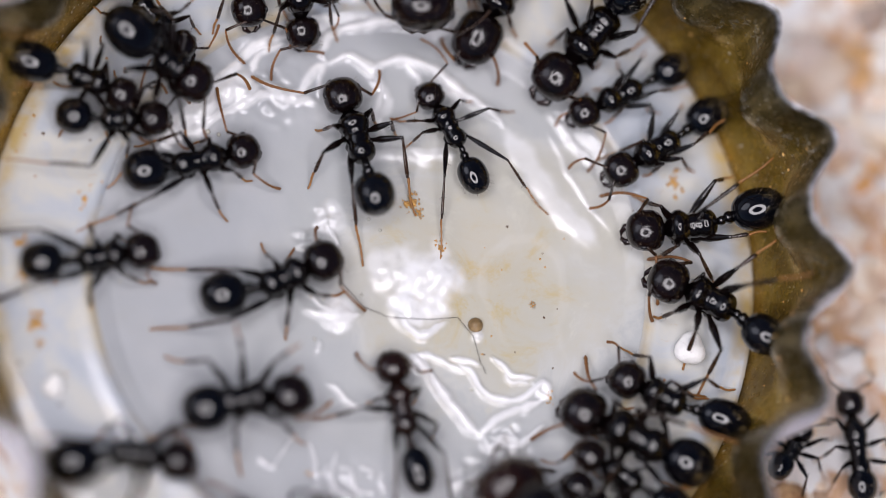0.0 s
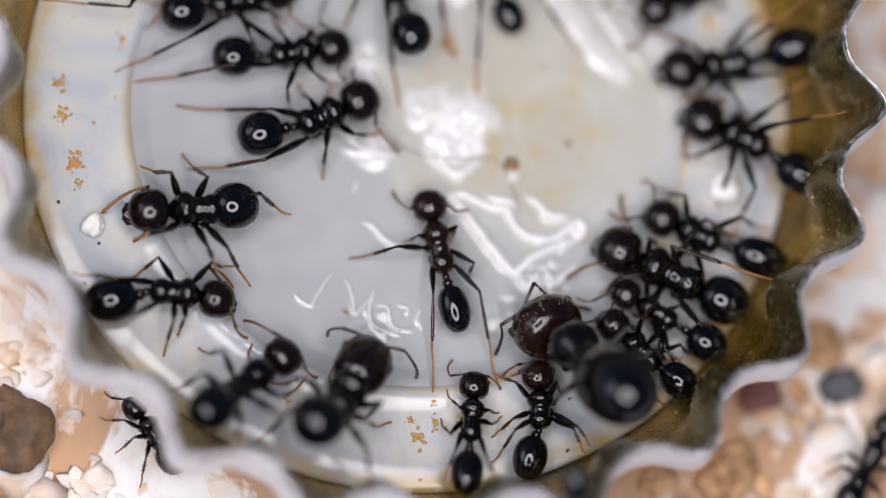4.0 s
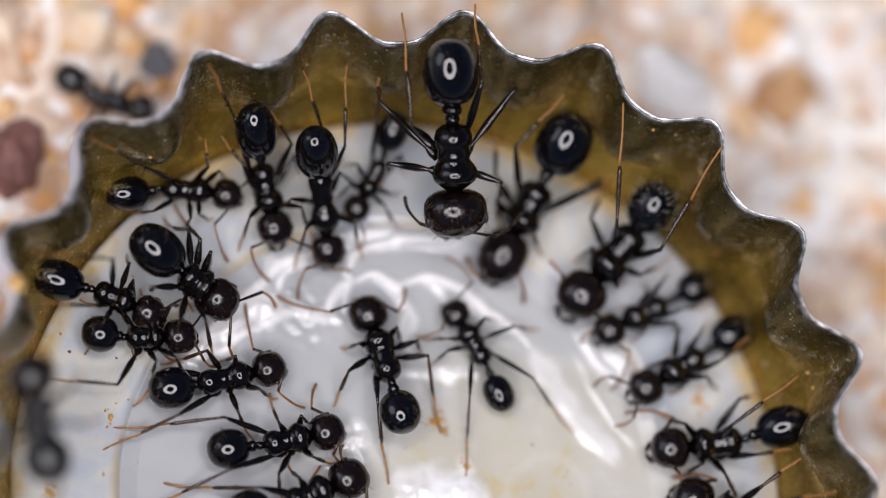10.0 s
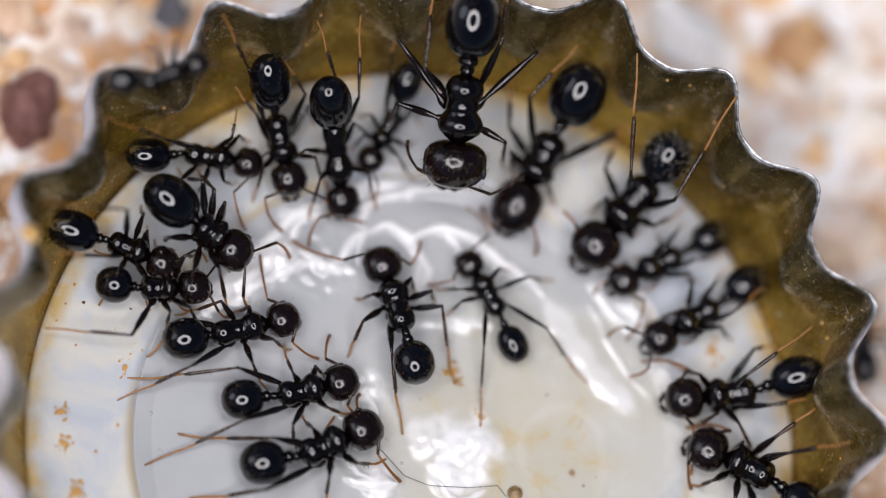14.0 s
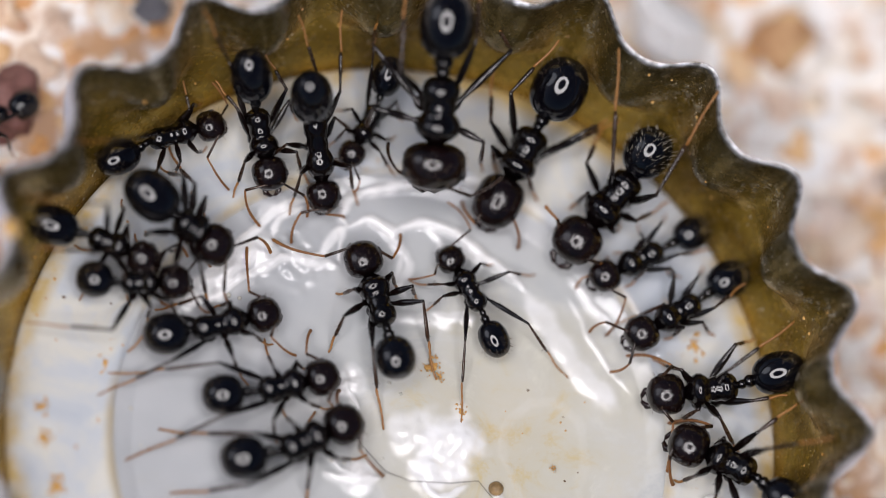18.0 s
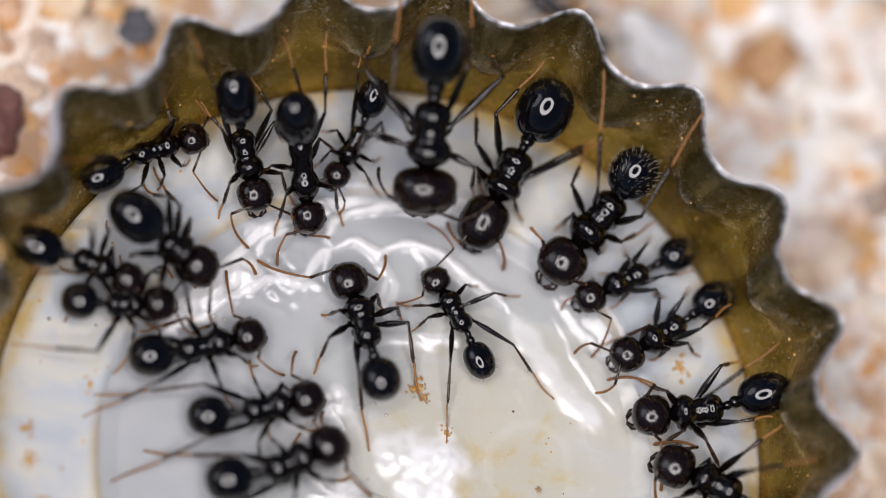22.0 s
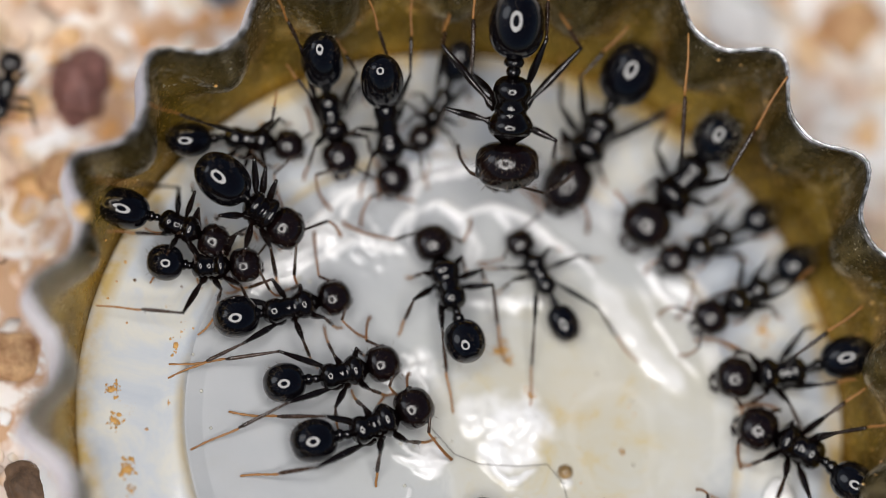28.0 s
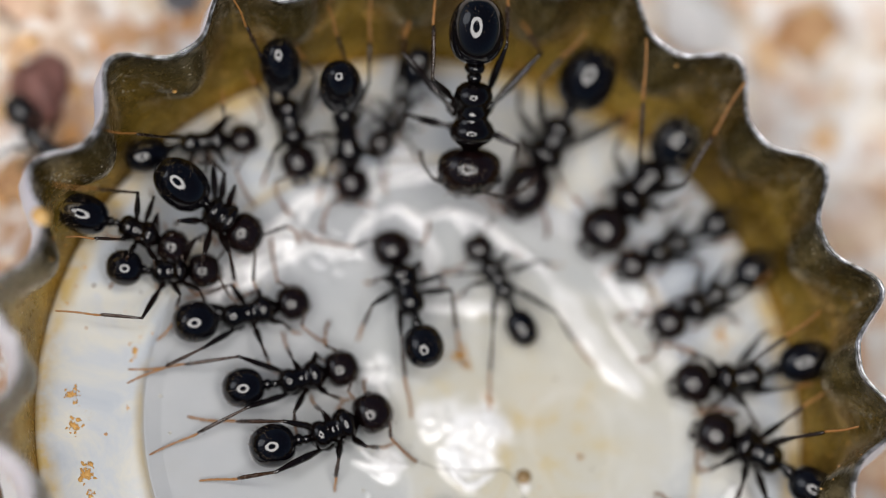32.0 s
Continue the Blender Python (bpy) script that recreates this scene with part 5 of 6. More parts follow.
a18 = ant('black harvester ant crowding with others at the cap edge', (-7.64, 5.57, 2.00), (-8.79, 5.50, 2.00), (-10.50, 5.66, 2.00), (1.24, 1.32, 1.32, 0.90),
    [(-7.15, 7.13, 1.10), (-8.86, 7.59, 1.10), (-11.05, 7.16, 1.10), (-7.09, 4.27, 0.83), (-8.52, 4.34, 0.83), (-13.02, 4.08, 2.02)],
    [(-6.21, 6.31, 1.28), (-6.31, 4.66, 1.28)], 'ants round the syrup', 0, 20,
    [None, None, None, None, (-8.60, 4.55, 2.45), (-10.00, 3.68, 2.45)], [None, None])
a19 = ant('small black ant wandering among the crowd', (-5.73, 11.02, 1.90), (-7.00, 10.95, 1.90), (-9.24, 10.20, 2.20), (1.12, 1.24, 1.64, 0.90),
    [(-5.76, 12.12, 1.10), (-6.68, 12.45, 3.20), (-11.19, 10.06, 5.49), (-5.83, 10.47, 1.10), (-7.22, 9.56, 1.10), (-8.79, 9.56, 1.10)],
    [(-5.50, 12.61, 1.89), (-5.20, 8.78, 1.25)], 'ants round the syrup', 0, 21,
    [None, (-6.58, 11.44, 2.95), (-8.81, 10.33, 4.09), (-6.44, 10.01, 2.30), (-7.09, 9.76, 2.30), (-7.97, 9.55, 2.30)], [(-5.05, 11.71, 2.00), (-6.00, 9.81, 2.00)])
w1 = ant('black harvester ant walking across the white liner', (-12.44, -1.34, 2.03), (-11.54, -2.60, 2.11), (-10.49, -3.72, 2.04), (1.56, 1.68, 1.72, 0.90),
    [(-14.05, -1.97, 2.80), (-13.53, -4.30, 2.84), (-11.69, -5.90, 1.10), (-11.41, -0.04, 1.10), (-9.33, -1.46, 0.83), (-8.72, -5.02, 1.10)],
    [(-13.60, -1.50, 1.70), (-13.30, 0.01, 1.25)], 'ants round the syrup', 0, 22,
    [None, None, None, None, (-10.38, -2.57, 2.67), (-9.47, -3.89, 2.67)], [(-13.17, -1.68, 2.13), (-11.73, -0.85, 2.13)])
b2 = ant('black harvester ant standing on the white liner', (-7.23, -6.92, 1.92), (-8.59, -6.62, 2.00), (-11.00, -6.93, 2.00), (1.36, 1.60, 1.84, 0.90),
    [(-6.42, -5.36, 0.83), (-10.11, -5.88, 1.10), (-12.47, -6.08, 2.57), (-8.58, -8.06, 1.10), (-9.10, -8.79, 1.10), (-12.28, -9.17, 6.16)],
    [(-6.51, -6.24, 0.98), (-6.10, -8.21, 1.55)], 'ants round the syrup', 0, 23,
    [None, (-9.34, -5.51, 2.49), (-10.87, -6.33, 2.68), (-8.47, -7.70, 2.49), None, (-10.83, -8.29, 4.48)], [(-7.50, -5.80, 2.02), None])
b3 = ant('black harvester ant climbing in over the near rim', (-5.02, -9.14, 2.40), (-6.50, -10.29, 3.20), (-7.94, -11.49, 4.40), (1.40, 1.60, 2.00, 0.90),
    [(-5.95, -8.30, 1.10), (-7.85, -8.45, 1.10), (-9.11, -10.08, 1.32), (-4.08, -9.65, 1.10), (-5.88, -14.33, 6.55), (-7.19, -13.08, 4.21)],
    [(-6.22, -7.52, 1.25), (-3.70, -9.59, 1.25)], 'ants round the syrup', 0, 24,
    [(-6.41, -9.71, 3.70), None, None, (-5.40, -10.95, 3.70), (-5.68, -12.01, 5.27), None], [(-5.40, -8.28, 2.50), (-4.25, -9.69, 2.50)])
b4 = ant('large-headed dark ant climbing in over the near rim', (-2.24, -9.53, 2.80), (-3.14, -11.05, 3.80), (-4.31, -12.20, 5.20), (2.00, 1.96, 2.16, 1.20),
    [(-2.92, -8.91, 0.83), (-5.45, -9.70, 1.10), (-6.38, -12.31, 2.01), (-2.19, -11.06, 1.10), (-1.05, -11.21, 1.10), (-2.38, -14.62, 4.35)],
    [(-3.20, -8.03, 0.98), (-0.09, -9.58, 0.98)], 'ants round the syrup', 0, 25,
    [(-3.78, -10.74, 4.41), None, None, (-1.90, -11.37, 4.41), (-2.53, -11.99, 4.41), None], [(-2.94, -8.26, 2.90), (-0.77, -9.09, 2.90)])
b5 = ant('small black harvester ant standing on the white liner', (1.84, -10.06, 1.76), (1.71, -11.17, 1.84), (1.33, -13.39, 2.40), (1.08, 1.16, 1.68, 0.90),
    [(0.93, -10.03, 1.10), (0.67, -11.07, 1.10), (0.40, -13.82, 2.46), (2.85, -10.87, 1.10), (2.90, -11.01, 1.10), (2.22, -14.22, 3.85)],
    [(1.24, -8.91, 0.98), (2.86, -10.08, 1.25)], 'ants round the syrup', 0, 26,
    [(1.20, -10.97, 2.23), (0.82, -11.94, 2.23), (0.94, -12.61, 2.55), (2.26, -11.08, 2.23), (2.34, -11.60, 2.23), (1.92, -13.12, 3.25)], [(0.97, -9.73, 1.86), (2.38, -9.78, 1.86)])
b6 = ant('black harvester ant crowding with others at the cap edge', (4.14, -9.73, 1.83), (4.19, -10.89, 1.91), (3.70, -12.73, 1.85), (1.20, 1.24, 1.60, 0.90),
    [(2.66, -9.37, 1.10), (2.46, -11.79, 1.10), (2.46, -12.73, 1.10), (5.09, -10.25, 1.10), (5.84, -12.43, 2.24), (5.68, -12.75, 2.23)],
    [(2.94, -9.63, 1.25), (4.71, -8.16, 1.28)], 'ants round the syrup', 2, 27,
    [None, (3.10, -11.42, 2.34), None, (4.71, -10.08, 2.34), (5.36, -11.78, 2.48), None], [(3.39, -9.35, 1.93), None])
b7 = ant('huge-headed brown-black soldier ant hanging from the rim', (4.39, -8.03, 2.40), (5.36, -9.73, 4.40), (6.20, -11.22, 6.00), (2.60, 2.75, 3.70, 0.72),
    [(6.03, -8.50, 1.10), (8.23, -7.47, 1.10), (9.48, -8.92, 1.10), (3.31, -9.52, 1.10), (4.77, -10.56, 1.10), (8.57, -10.80, 1.82)],
    [(6.32, -7.10, 0.98), (2.76, -8.77, 0.98)], 'ants round the syrup', 2, 28,
    [(5.08, -8.56, 5.01), (6.98, -8.77, 5.01), (7.85, -9.60, 5.01), (3.40, -10.00, 5.01), (4.35, -11.24, 5.01), None], [(4.04, -6.51, 2.50), (2.76, -8.06, 2.50)])
b8 = ant('brown-black harvester ant standing in the syrup', (0.56, -3.42, 1.58), (0.78, -4.82, 1.66), (1.30, -7.20, 1.53), (1.24, 1.12, 1.72, 0.90),
    [(-0.35, -4.52, 0.83), (-2.29, -5.14, 0.83), (0.47, -10.14, 1.10), (1.36, -4.59, 0.83), (1.90, -5.98, 0.83), (2.83, -9.98, 1.10)],
    [(-0.63, -2.71, 0.98), (2.02, -3.42, 0.98)], 'ants round the syrup', 1, 29,
    [(0.06, -4.64, 2.11), (-0.72, -5.05, 2.11), (0.47, -6.70, 2.11), (1.42, -4.33, 2.11), (1.98, -5.67, 2.11), (2.14, -6.71, 2.11)], [(-0.13, -3.59, 1.68), (1.48, -3.65, 1.68)])
b9 = ant('black harvester ant crowding with others at the cap edge', (7.22, -5.14, 1.85), (8.80, -6.09, 2.20), (10.89, -7.07, 2.05), (1.72, 1.72, 1.84, 0.90),
    [(9.16, -4.83, 1.10), (7.58, -8.36, 1.10), (11.03, -7.88, 1.79), (6.61, -6.57, 0.83), (10.35, -3.75, 1.10), (12.54, -6.75, 3.48)],
    [(7.56, -2.85, 0.98), (5.44, -5.95, 0.98)], 'ants round the syrup', 0, 30,
    [(8.19, -4.96, 2.80), None, (9.86, -8.16, 2.80), (7.12, -6.30, 2.80), None, (8.91, -5.39, 3.24)], [(7.74, -4.37, 1.95), (6.48, -5.64, 1.95)])
b10 = ant('black harvester ant crowding with others at the cap edge', (8.86, -3.94, 1.76), (9.84, -4.59, 2.00), (12.27, -5.44, 1.92), (1.36, 1.40, 1.92, 0.90),
    [(11.79, -4.43, 1.10), (11.89, -4.49, 1.10), (10.55, -7.55, 1.10), (8.86, -2.48, 0.83), (8.85, -5.00, 1.10), (12.85, -4.15, 1.11)],
    [(7.06, -3.54, 1.28), (8.29, -2.44, 1.28)], 'ants round the syrup', 0, 31,
    [(10.33, -4.19, 2.49), (10.67, -4.57, 2.49), None, None, (10.03, -5.39, 2.49), None], [None, None])
b11 = ant('black harvester ant crowding with others at the cap edge', (7.42, -6.74, 1.79), (8.27, -7.34, 1.87), (10.22, -8.57, 1.90), (1.12, 1.36, 1.48, 0.90),
    [(9.23, -7.68, 1.10), (10.44, -7.65, 1.10), (8.69, -9.44, 1.10), (7.57, -5.64, 0.83), (9.60, -9.70, 2.02), (9.36, -9.70, 1.65)],
    [(5.74, -6.72, 1.28), (7.15, -5.28, 1.28)], 'ants round the syrup', 0, 32,
    [(8.19, -6.87, 2.27), (9.33, -7.29, 2.27), None, None, (8.59, -8.86, 2.34), (8.79, -9.04, 2.27)], [None, None])
b12 = ant('black harvester ant crowding with others at the cap edge', (6.90, -7.88, 1.83), (7.75, -8.84, 1.91), (9.14, -9.98, 1.94), (1.20, 1.24, 1.48, 0.90),
    [(5.80, -8.56, 1.10), (6.57, -10.14, 1.10), (7.77, -11.08, 1.17), (7.62, -7.09, 1.10), (9.19, -7.63, 1.10), (10.10, -8.94, 1.10)],
    [(5.60, -7.52, 1.28), (6.94, -6.26, 1.28)], 'ants round the syrup', 0, 33,
    [None, None, None, None, None, None], [None, None])
b13 = ant('small dark ant climbing out over the near rim', (5.10, -11.49, 2.00), (5.31, -12.48, 2.60), (5.47, -13.77, 3.60), (1.10, 1.24, 1.60, 0.90),
    [(4.20, -11.59, 1.10), (4.06, -12.85, 1.20), (4.31, -14.02, 2.40), (5.96, -11.22, 1.10), (6.60, -12.31, 1.20), (6.85, -13.48, 2.40)],
    [(4.33, -10.73, 1.20), (5.50, -10.49, 1.20)], 'ants round the syrup', 2, 41,
    [None, None, None, None, None, None], [None, None])
g1 = ant('black harvester ant walking over the sand', (15.41, -5.20, -0.60), (15.14, -5.86, -0.60), (14.71, -6.54, -0.60), (0.84, 0.92, 1.04, 0.90),
    [(14.44, -4.35, -1.35), (13.51, -5.54, -1.35), (12.99, -6.93, -1.35), (16.75, -5.09, -1.35), (16.52, -6.72, -1.35), (15.65, -8.01, -1.35)],
    [(15.20, -3.69, -0.90), (16.72, -4.35, -0.90)], 'ants on the sand', 0, 34,
    [None, None, None, None, None, None], [None, None])
g2 = ant('black harvester ant walking over the sand', (17.26, -4.17, -0.60), (17.44, -5.71, -0.60), (17.58, -7.20, -0.60), (1.04, 1.08, 1.24, 0.90),
    [(16.26, -4.44, -1.35), (15.97, -6.14, -1.35), (16.39, -7.31, -1.35), (18.50, -4.11, -1.35), (18.97, -5.58, -1.35), (19.23, -6.99, -1.35)],
    [(16.56, -2.86, -0.90), (18.15, -2.98, -0.90)], 'ants on the sand', 0, 35,
    [None, None, None, None, None, None], [None, None])
g3 = ant('black harvester ant walking over the sand', (-10.42, -9.43, -0.60), (-9.81, -10.26, -0.60), (-9.04, -11.19, -0.60), (1.00, 1.12, 1.24, 0.90),
    [(-11.60, -9.74, -1.35), (-10.99, -10.99, -1.35), (-10.02, -12.16, -1.35), (-9.56, -8.58, -1.35), (-8.33, -9.24, -1.35), (-8.09, -10.65, -1.35)],
    [(-11.53, -8.80, -0.90), (-10.69, -8.39, -0.90)], 'ants on the sand', 0, 36,
    [None, None, None, None, None, None], [None, None])
g4 = ant('black harvester ant walking over the sand', (-11.21, 14.75, -0.60), (-10.04, 14.92, -0.60), (-8.49, 14.51, -0.60), (0.92, 1.04, 1.16, 0.90),
    [(-11.45, 13.64, -1.35), (-9.54, 13.38, -1.35), (-8.35, 13.70, -1.35), (-11.33, 15.70, -1.35), (-10.02, 16.37, -1.35), (-8.83, 16.41, -1.35)],
    [(-12.16, 13.62, -0.90), (-12.60, 15.07, -0.90)], 'ants on the sand', 0, 37,
    [None, None, None, None, None, None], [None, None])
g5 = ant('black harvester ant walking over the sand', (12.03, 15.15, -0.60), (12.98, 13.91, -0.60), (13.96, 12.41, -0.60), (0.92, 0.96, 1.24, 0.90),
    [(11.18, 14.18, -1.35), (11.60, 12.98, -1.35), (12.77, 11.87, -1.35), (13.14, 15.56, -1.35), (14.53, 14.80, -1.35), (15.10, 13.43, -1.35)],
    [(10.61, 15.48, -0.90), (11.92, 16.51, -0.90)], 'ants on the sand', 0, 38,
    [None, None, None, None, None, None], [None, None])
g6 = ant('black harvester ant walking over the sand', (16.50, 2.17, -0.60), (16.35, 1.14, -0.60), (16.20, -0.11, -0.60), (0.92, 0.96, 1.24, 0.90),
    [(15.32, 2.68, -1.35), (15.00, 1.37, -1.35), (14.78, -0.17, -1.35), (17.62, 2.31, -1.35), (17.68, 0.90, -1.35), (17.28, -0.41, -1.35)],
    [(16.04, 3.59, -0.90), (17.63, 3.32, -0.90)], 'ants on the sand', 0, 39,
    [None, None, None, None, None, None], [None, None])



def sand_ant(label, x, y, seed):
    return ant(label, (x + 1.25, y, -0.55), (x, y, -0.60), (x - 1.75, y, -0.55), (1.10, 1.22, 1.45, 0.90),
               [(x + 1.5, y + 1.2, -1.35), (x + 0.2, y + 1.7, -1.35), (x - 1.3, y + 1.6, -1.35), (x + 1.4, y - 1.2, -1.35), (x, y - 1.7, -1.35), (x - 1.4, y - 1.5, -1.35)],
               [(x + 2.6, y + 0.8, -0.90), (x + 2.5, y - 0.9, -0.90)], "ants on the sand", 0, seed)


g7 = sand_ant("black harvester ant turning beside the cap on the sand", 11.05, 15.36, 41)
g8 = sand_ant("black harvester ant walking towards the cap over the sand", 15.6, 14.4, 42)
g9 = sand_ant("dark harvester ant beside the cap on rusty sand", -15.9, 5.7, 43)

pebble("pebble", "dull red-brown pebble lying in the sand", -12.83, 12.93, -1.2, 1.35, 0.7, red_stone, 1, "stone")
pebble("pebble", "smooth dark grey pebble on the sand", 15.52, -9.40, -1.1, 0.85, 0.75, grey_stone, 2, "stone")
pebble("pebble", "rough brown pebble on the sand", -14.11, -10.79, -1.2, 1.5, 0.7, brown_stone, 3, "stone")
pebble("pebble", "white quartz pebble in the sand", 10.89, 15.85, -1.2, 1.5, 0.7, white_crystal, 4, "stone")
pebble("pebble", "grey pebble in the sand", -7.60, 16.71, -1.3, 0.7, 0.8, grey_stone, 5, "stone")
pebble("pebble", "dull red-brown pebble lying in the sand", 12.53, -9.54, -1.3, 0.85, 0.6, red_stone, 6, "stone")
pebble("pebble", "rusty orange pebble in the sand", 11.49, -12.43, -1.3, 1.3, 0.5, rusty_stone, 7, "stone")
pebble("pebble", "rusty orange pebble in the sand", 14.72, -7.85, -1.3, 1.1, 0.5, rusty_stone, 8, "stone")
pebble("pebble", "pale orange pebble in the sand", 8.67, -12.62, -1.3, 0.8, 0.5, rusty_stone, 9, "stone")
pebble("pebble", "rusty brown pebble in the sand", -15.63, 3.14, -1.3, 1.2, 0.5, rusty_stone, 10, "stone")
pebble("pebble", "dark brown pebble in the sand", -15.13, -1.62, -1.3, 1.0, 0.5, brown_stone, 11, "stone")
pebble("pebble", "rusty brown pebble in the sand", -13.75, 9.85, -1.3, 0.9, 0.5, rusty_stone, 12, "stone")
pebble("pebble", "rusty orange pebble in the sand", 15.14, 15.46, -1.3, 1.2, 0.5, rusty_stone, 13, "stone")
pebble("sugar_crystal", "white sugar crystal on the liner", -11.42, -4.05, 1.25, 0.42, 0.8, white_crystal, 14, "sugar crystal")
bm = bmesh.new()
bmesh.ops.create_icosphere(bm, subdivisions=4, radius=0.58)
for v in bm.verts:
    k = 1 + 0.10 * math.cos(3 * math.atan2(v.co.y, v.co.x) + 1.9) + 0.05 * noise.noise(v.co * 2.2)
    v.co = Vector((v.co.x * k * 0.94, v.co.y * k * 1.02, v.co.z * 0.62))
tagged(part("sugar_crystal", bm, white_crystal, at=(11.25, -2.72, 1.38)), "rounded white sugar crystal on the liner", "sugar crystal")
pebble("amber_grain", "yellow grain caught on the cap rim", -14.01, 6.31, 6.35, 0.36, 0.8, amber_crystal, 16, "grain")
crumb(-12.40, 0.15, 1.07, 0.26, 17)
crumb(-11.97, -1.62, 1.07, 0.39, 18)
crumb(-12.45, 1.25, 1.07, 0.29, 19)
crumb(-10.39, 0.77, 1.07, 0.13, 20)
crumb(11.06, 3.43, 1.07, 0.39, 21)
crumb(-11.92, -1.63, 1.07, 0.36, 22)
crumb(-11.86, -2.45, 1.07, 0.21, 23)
crumb(-12.35, 0.13, 1.07, 0.34, 24)
crumb(-12.30, 1.27, 1.07, 0.26, 25)
crumb(-0.21, -11.82, 1.07, 0.34, 26)
crumb(0.52, -11.26, 1.07, 0.26, 27)
crumb(-0.38, -11.16, 1.07, 0.21, 28)
crumb(-4.72, -10.42, 1.07, 0.21, 29)
crumb(0.46, -10.44, 1.07, 0.18, 30)
crumb(1.45, 2.74, 0.80, 0.26, 31)
crumb(1.87, 2.37, 0.80, 0.13, 32)
crumb(1.69, 2.82, 0.80, 0.31, 33)
crumb(1.88, 2.45, 0.80, 0.18, 34)
crumb(2.59, 1.16, 0.80, 0.26, 35)
crumb(2.61, 0.64, 0.80, 0.16, 36)
crumb(5.81, -0.98, 0.80, 0.10, 37)
crumb(5.74, -0.91, 0.80, 0.10, 38)
crumb(6.25, -4.35, 0.80, 0.21, 39)
crumb(-2.47, -7.09, 0.80, 0.13, 40)
crumb(-10.07, 2.87, 1.07, 0.34, 41)
crumb(-9.68, 3.49, 1.07, 0.26, 42)
bubble(3.71, -1.67, 0.78, 0.24)
bubble(-2.12, -0.62, 0.76, 0.07, syrup_mat, "tiny clear droplet of syrup")
bubble(-1.68, -0.72, 0.76, 0.05, syrup_mat, "tiny clear droplet of syrup")
bubble(-2.06, -2.17, 0.76, 0.06, syrup_mat, "tiny clear droplet of syrup")
bubble(0.66, -2.58, 0.76, 0.06, syrup_mat, "tiny clear droplet of syrup")
bubble(1.40, -2.99, 0.76, 0.05, syrup_mat, "tiny clear droplet of syrup")
bubble(-0.30, -0.56, 0.76, 0.05, syrup_mat, "tiny clear droplet of syrup")
bubble(-0.89, -1.03, 0.76, 0.04, syrup_mat, "tiny clear droplet of syrup")
bubble(3.47, -4.03, 0.76, 0.07, syrup_mat, "tiny clear droplet of syrup")
bubble(4.17, -4.24, 0.76, 0.05, syrup_mat, "tiny clear droplet of syrup")
bubble(4.82, -5.37, 0.76, 0.05, syrup_mat, "tiny clear droplet of syrup")
bubble(0.45, 1.81, 0.76, 0.05, syrup_mat, "tiny clear droplet of syrup")
bubble(0.06, 2.22, 0.76, 0.06, syrup_mat, "tiny clear droplet of syrup")
bubble(0.99, 2.74, 0.76, 0.04, syrup_mat, "tiny clear droplet of syrup")
bubble(0.80, 3.05, 0.76, 0.05, syrup_mat, "tiny clear droplet of syrup")
bubble(-9.48, 2.56, 1.03, 0.05, syrup_mat, "tiny clear droplet of syrup")
bubble(-9.19, 1.29, 0.76, 0.06, syrup_mat, "tiny clear droplet of syrup")
bubble(-8.90, -0.06, 0.76, 0.05, syrup_mat, "tiny clear droplet of syrup")
bubble(-5.56, 5.43, 0.76, 0.09, syrup_mat, "tiny clear droplet of syrup")
bubble(-5.17, 5.32, 0.76, 0.07, syrup_mat, "tiny clear droplet of syrup")
bubble(-4.67, 5.22, 0.76, 0.06, syrup_mat, "tiny clear droplet of syrup")
fibre([(-1.11, -0.04, 0.93), (-0.25, -1.07, 0.93), (0.64, -1.43, 0.93), (2.05, -1.51, 0.93), (3.06, -1.43, 0.93), (3.59, -2.13, 0.93), (3.79, -3.04, 0.93), (3.98, -3.49, 0.93)])



def speck(x, y, z, rad, mat, label, seed):
    """A tiny grain of dirt: a dented bead of about forty faces."""
    rnd = random.Random(seed)
    p, f = blob_points(rad, rnd.uniform(0.4, 0.8), rnd)
    bm = bmesh.new()
    vs = [bm.verts.new(a) for a in p]
    for q in f:
        bm.faces.new([vs[i] for i in q])
    tagged(part("dust_speck", bm, mat, at=(x, y, z)), label, "speck", "specks of dirt")


def build_specks():
    rnd = random.Random(21)
    for i in range(46):
        a = rnd.uniform(-0.9, 3.6)
        z = rnd.uniform(1.6, 5.8)
        r = skirt_radius(z, a)
        speck(r * math.cos(a), r * math.sin(a), z + 0.10 * math.sin(2 * a + 0.7) + 0.06 * math.sin(7 * a), rnd.uniform(0.03, 0.075), rnd.choice((ochre_mat, amber_crystal, ochre_mat, rusty_stone)), "tiny dirt speck stuck to the gold cap wall", i)
    for i in range(34):
        a = rnd.uniform(1.9, 5.3)
        r = rnd.uniform(10.9, 13.4)
        speck(r * math.cos(a), r * math.sin(a), 1.04, rnd.uniform(0.03, 0.085), rnd.choice((ochre_mat, brown_stone, ochre_mat, rusty_stone)), "tiny brown dirt speck on the white liner", 100 + i)
    for i in range(16):
        a, r = rnd.uniform(-0.9, 0.5), rnd.uniform(2.6, 6.0)
        x, y = 1.5 + r * math.cos(a), 0.2 + r * math.sin(a)
        speck(x, y, syrup_height(x, y), rnd.uniform(0.025, 0.06), rnd.choice((ochre_mat, brown_stone)), "tiny brown dirt speck in the syrup", 200 + i)


build_specks()
build_grains()


def place(x, y, z, turn):
    return pose(x * MM, y * MM, z * MM, 0, 0, turn)


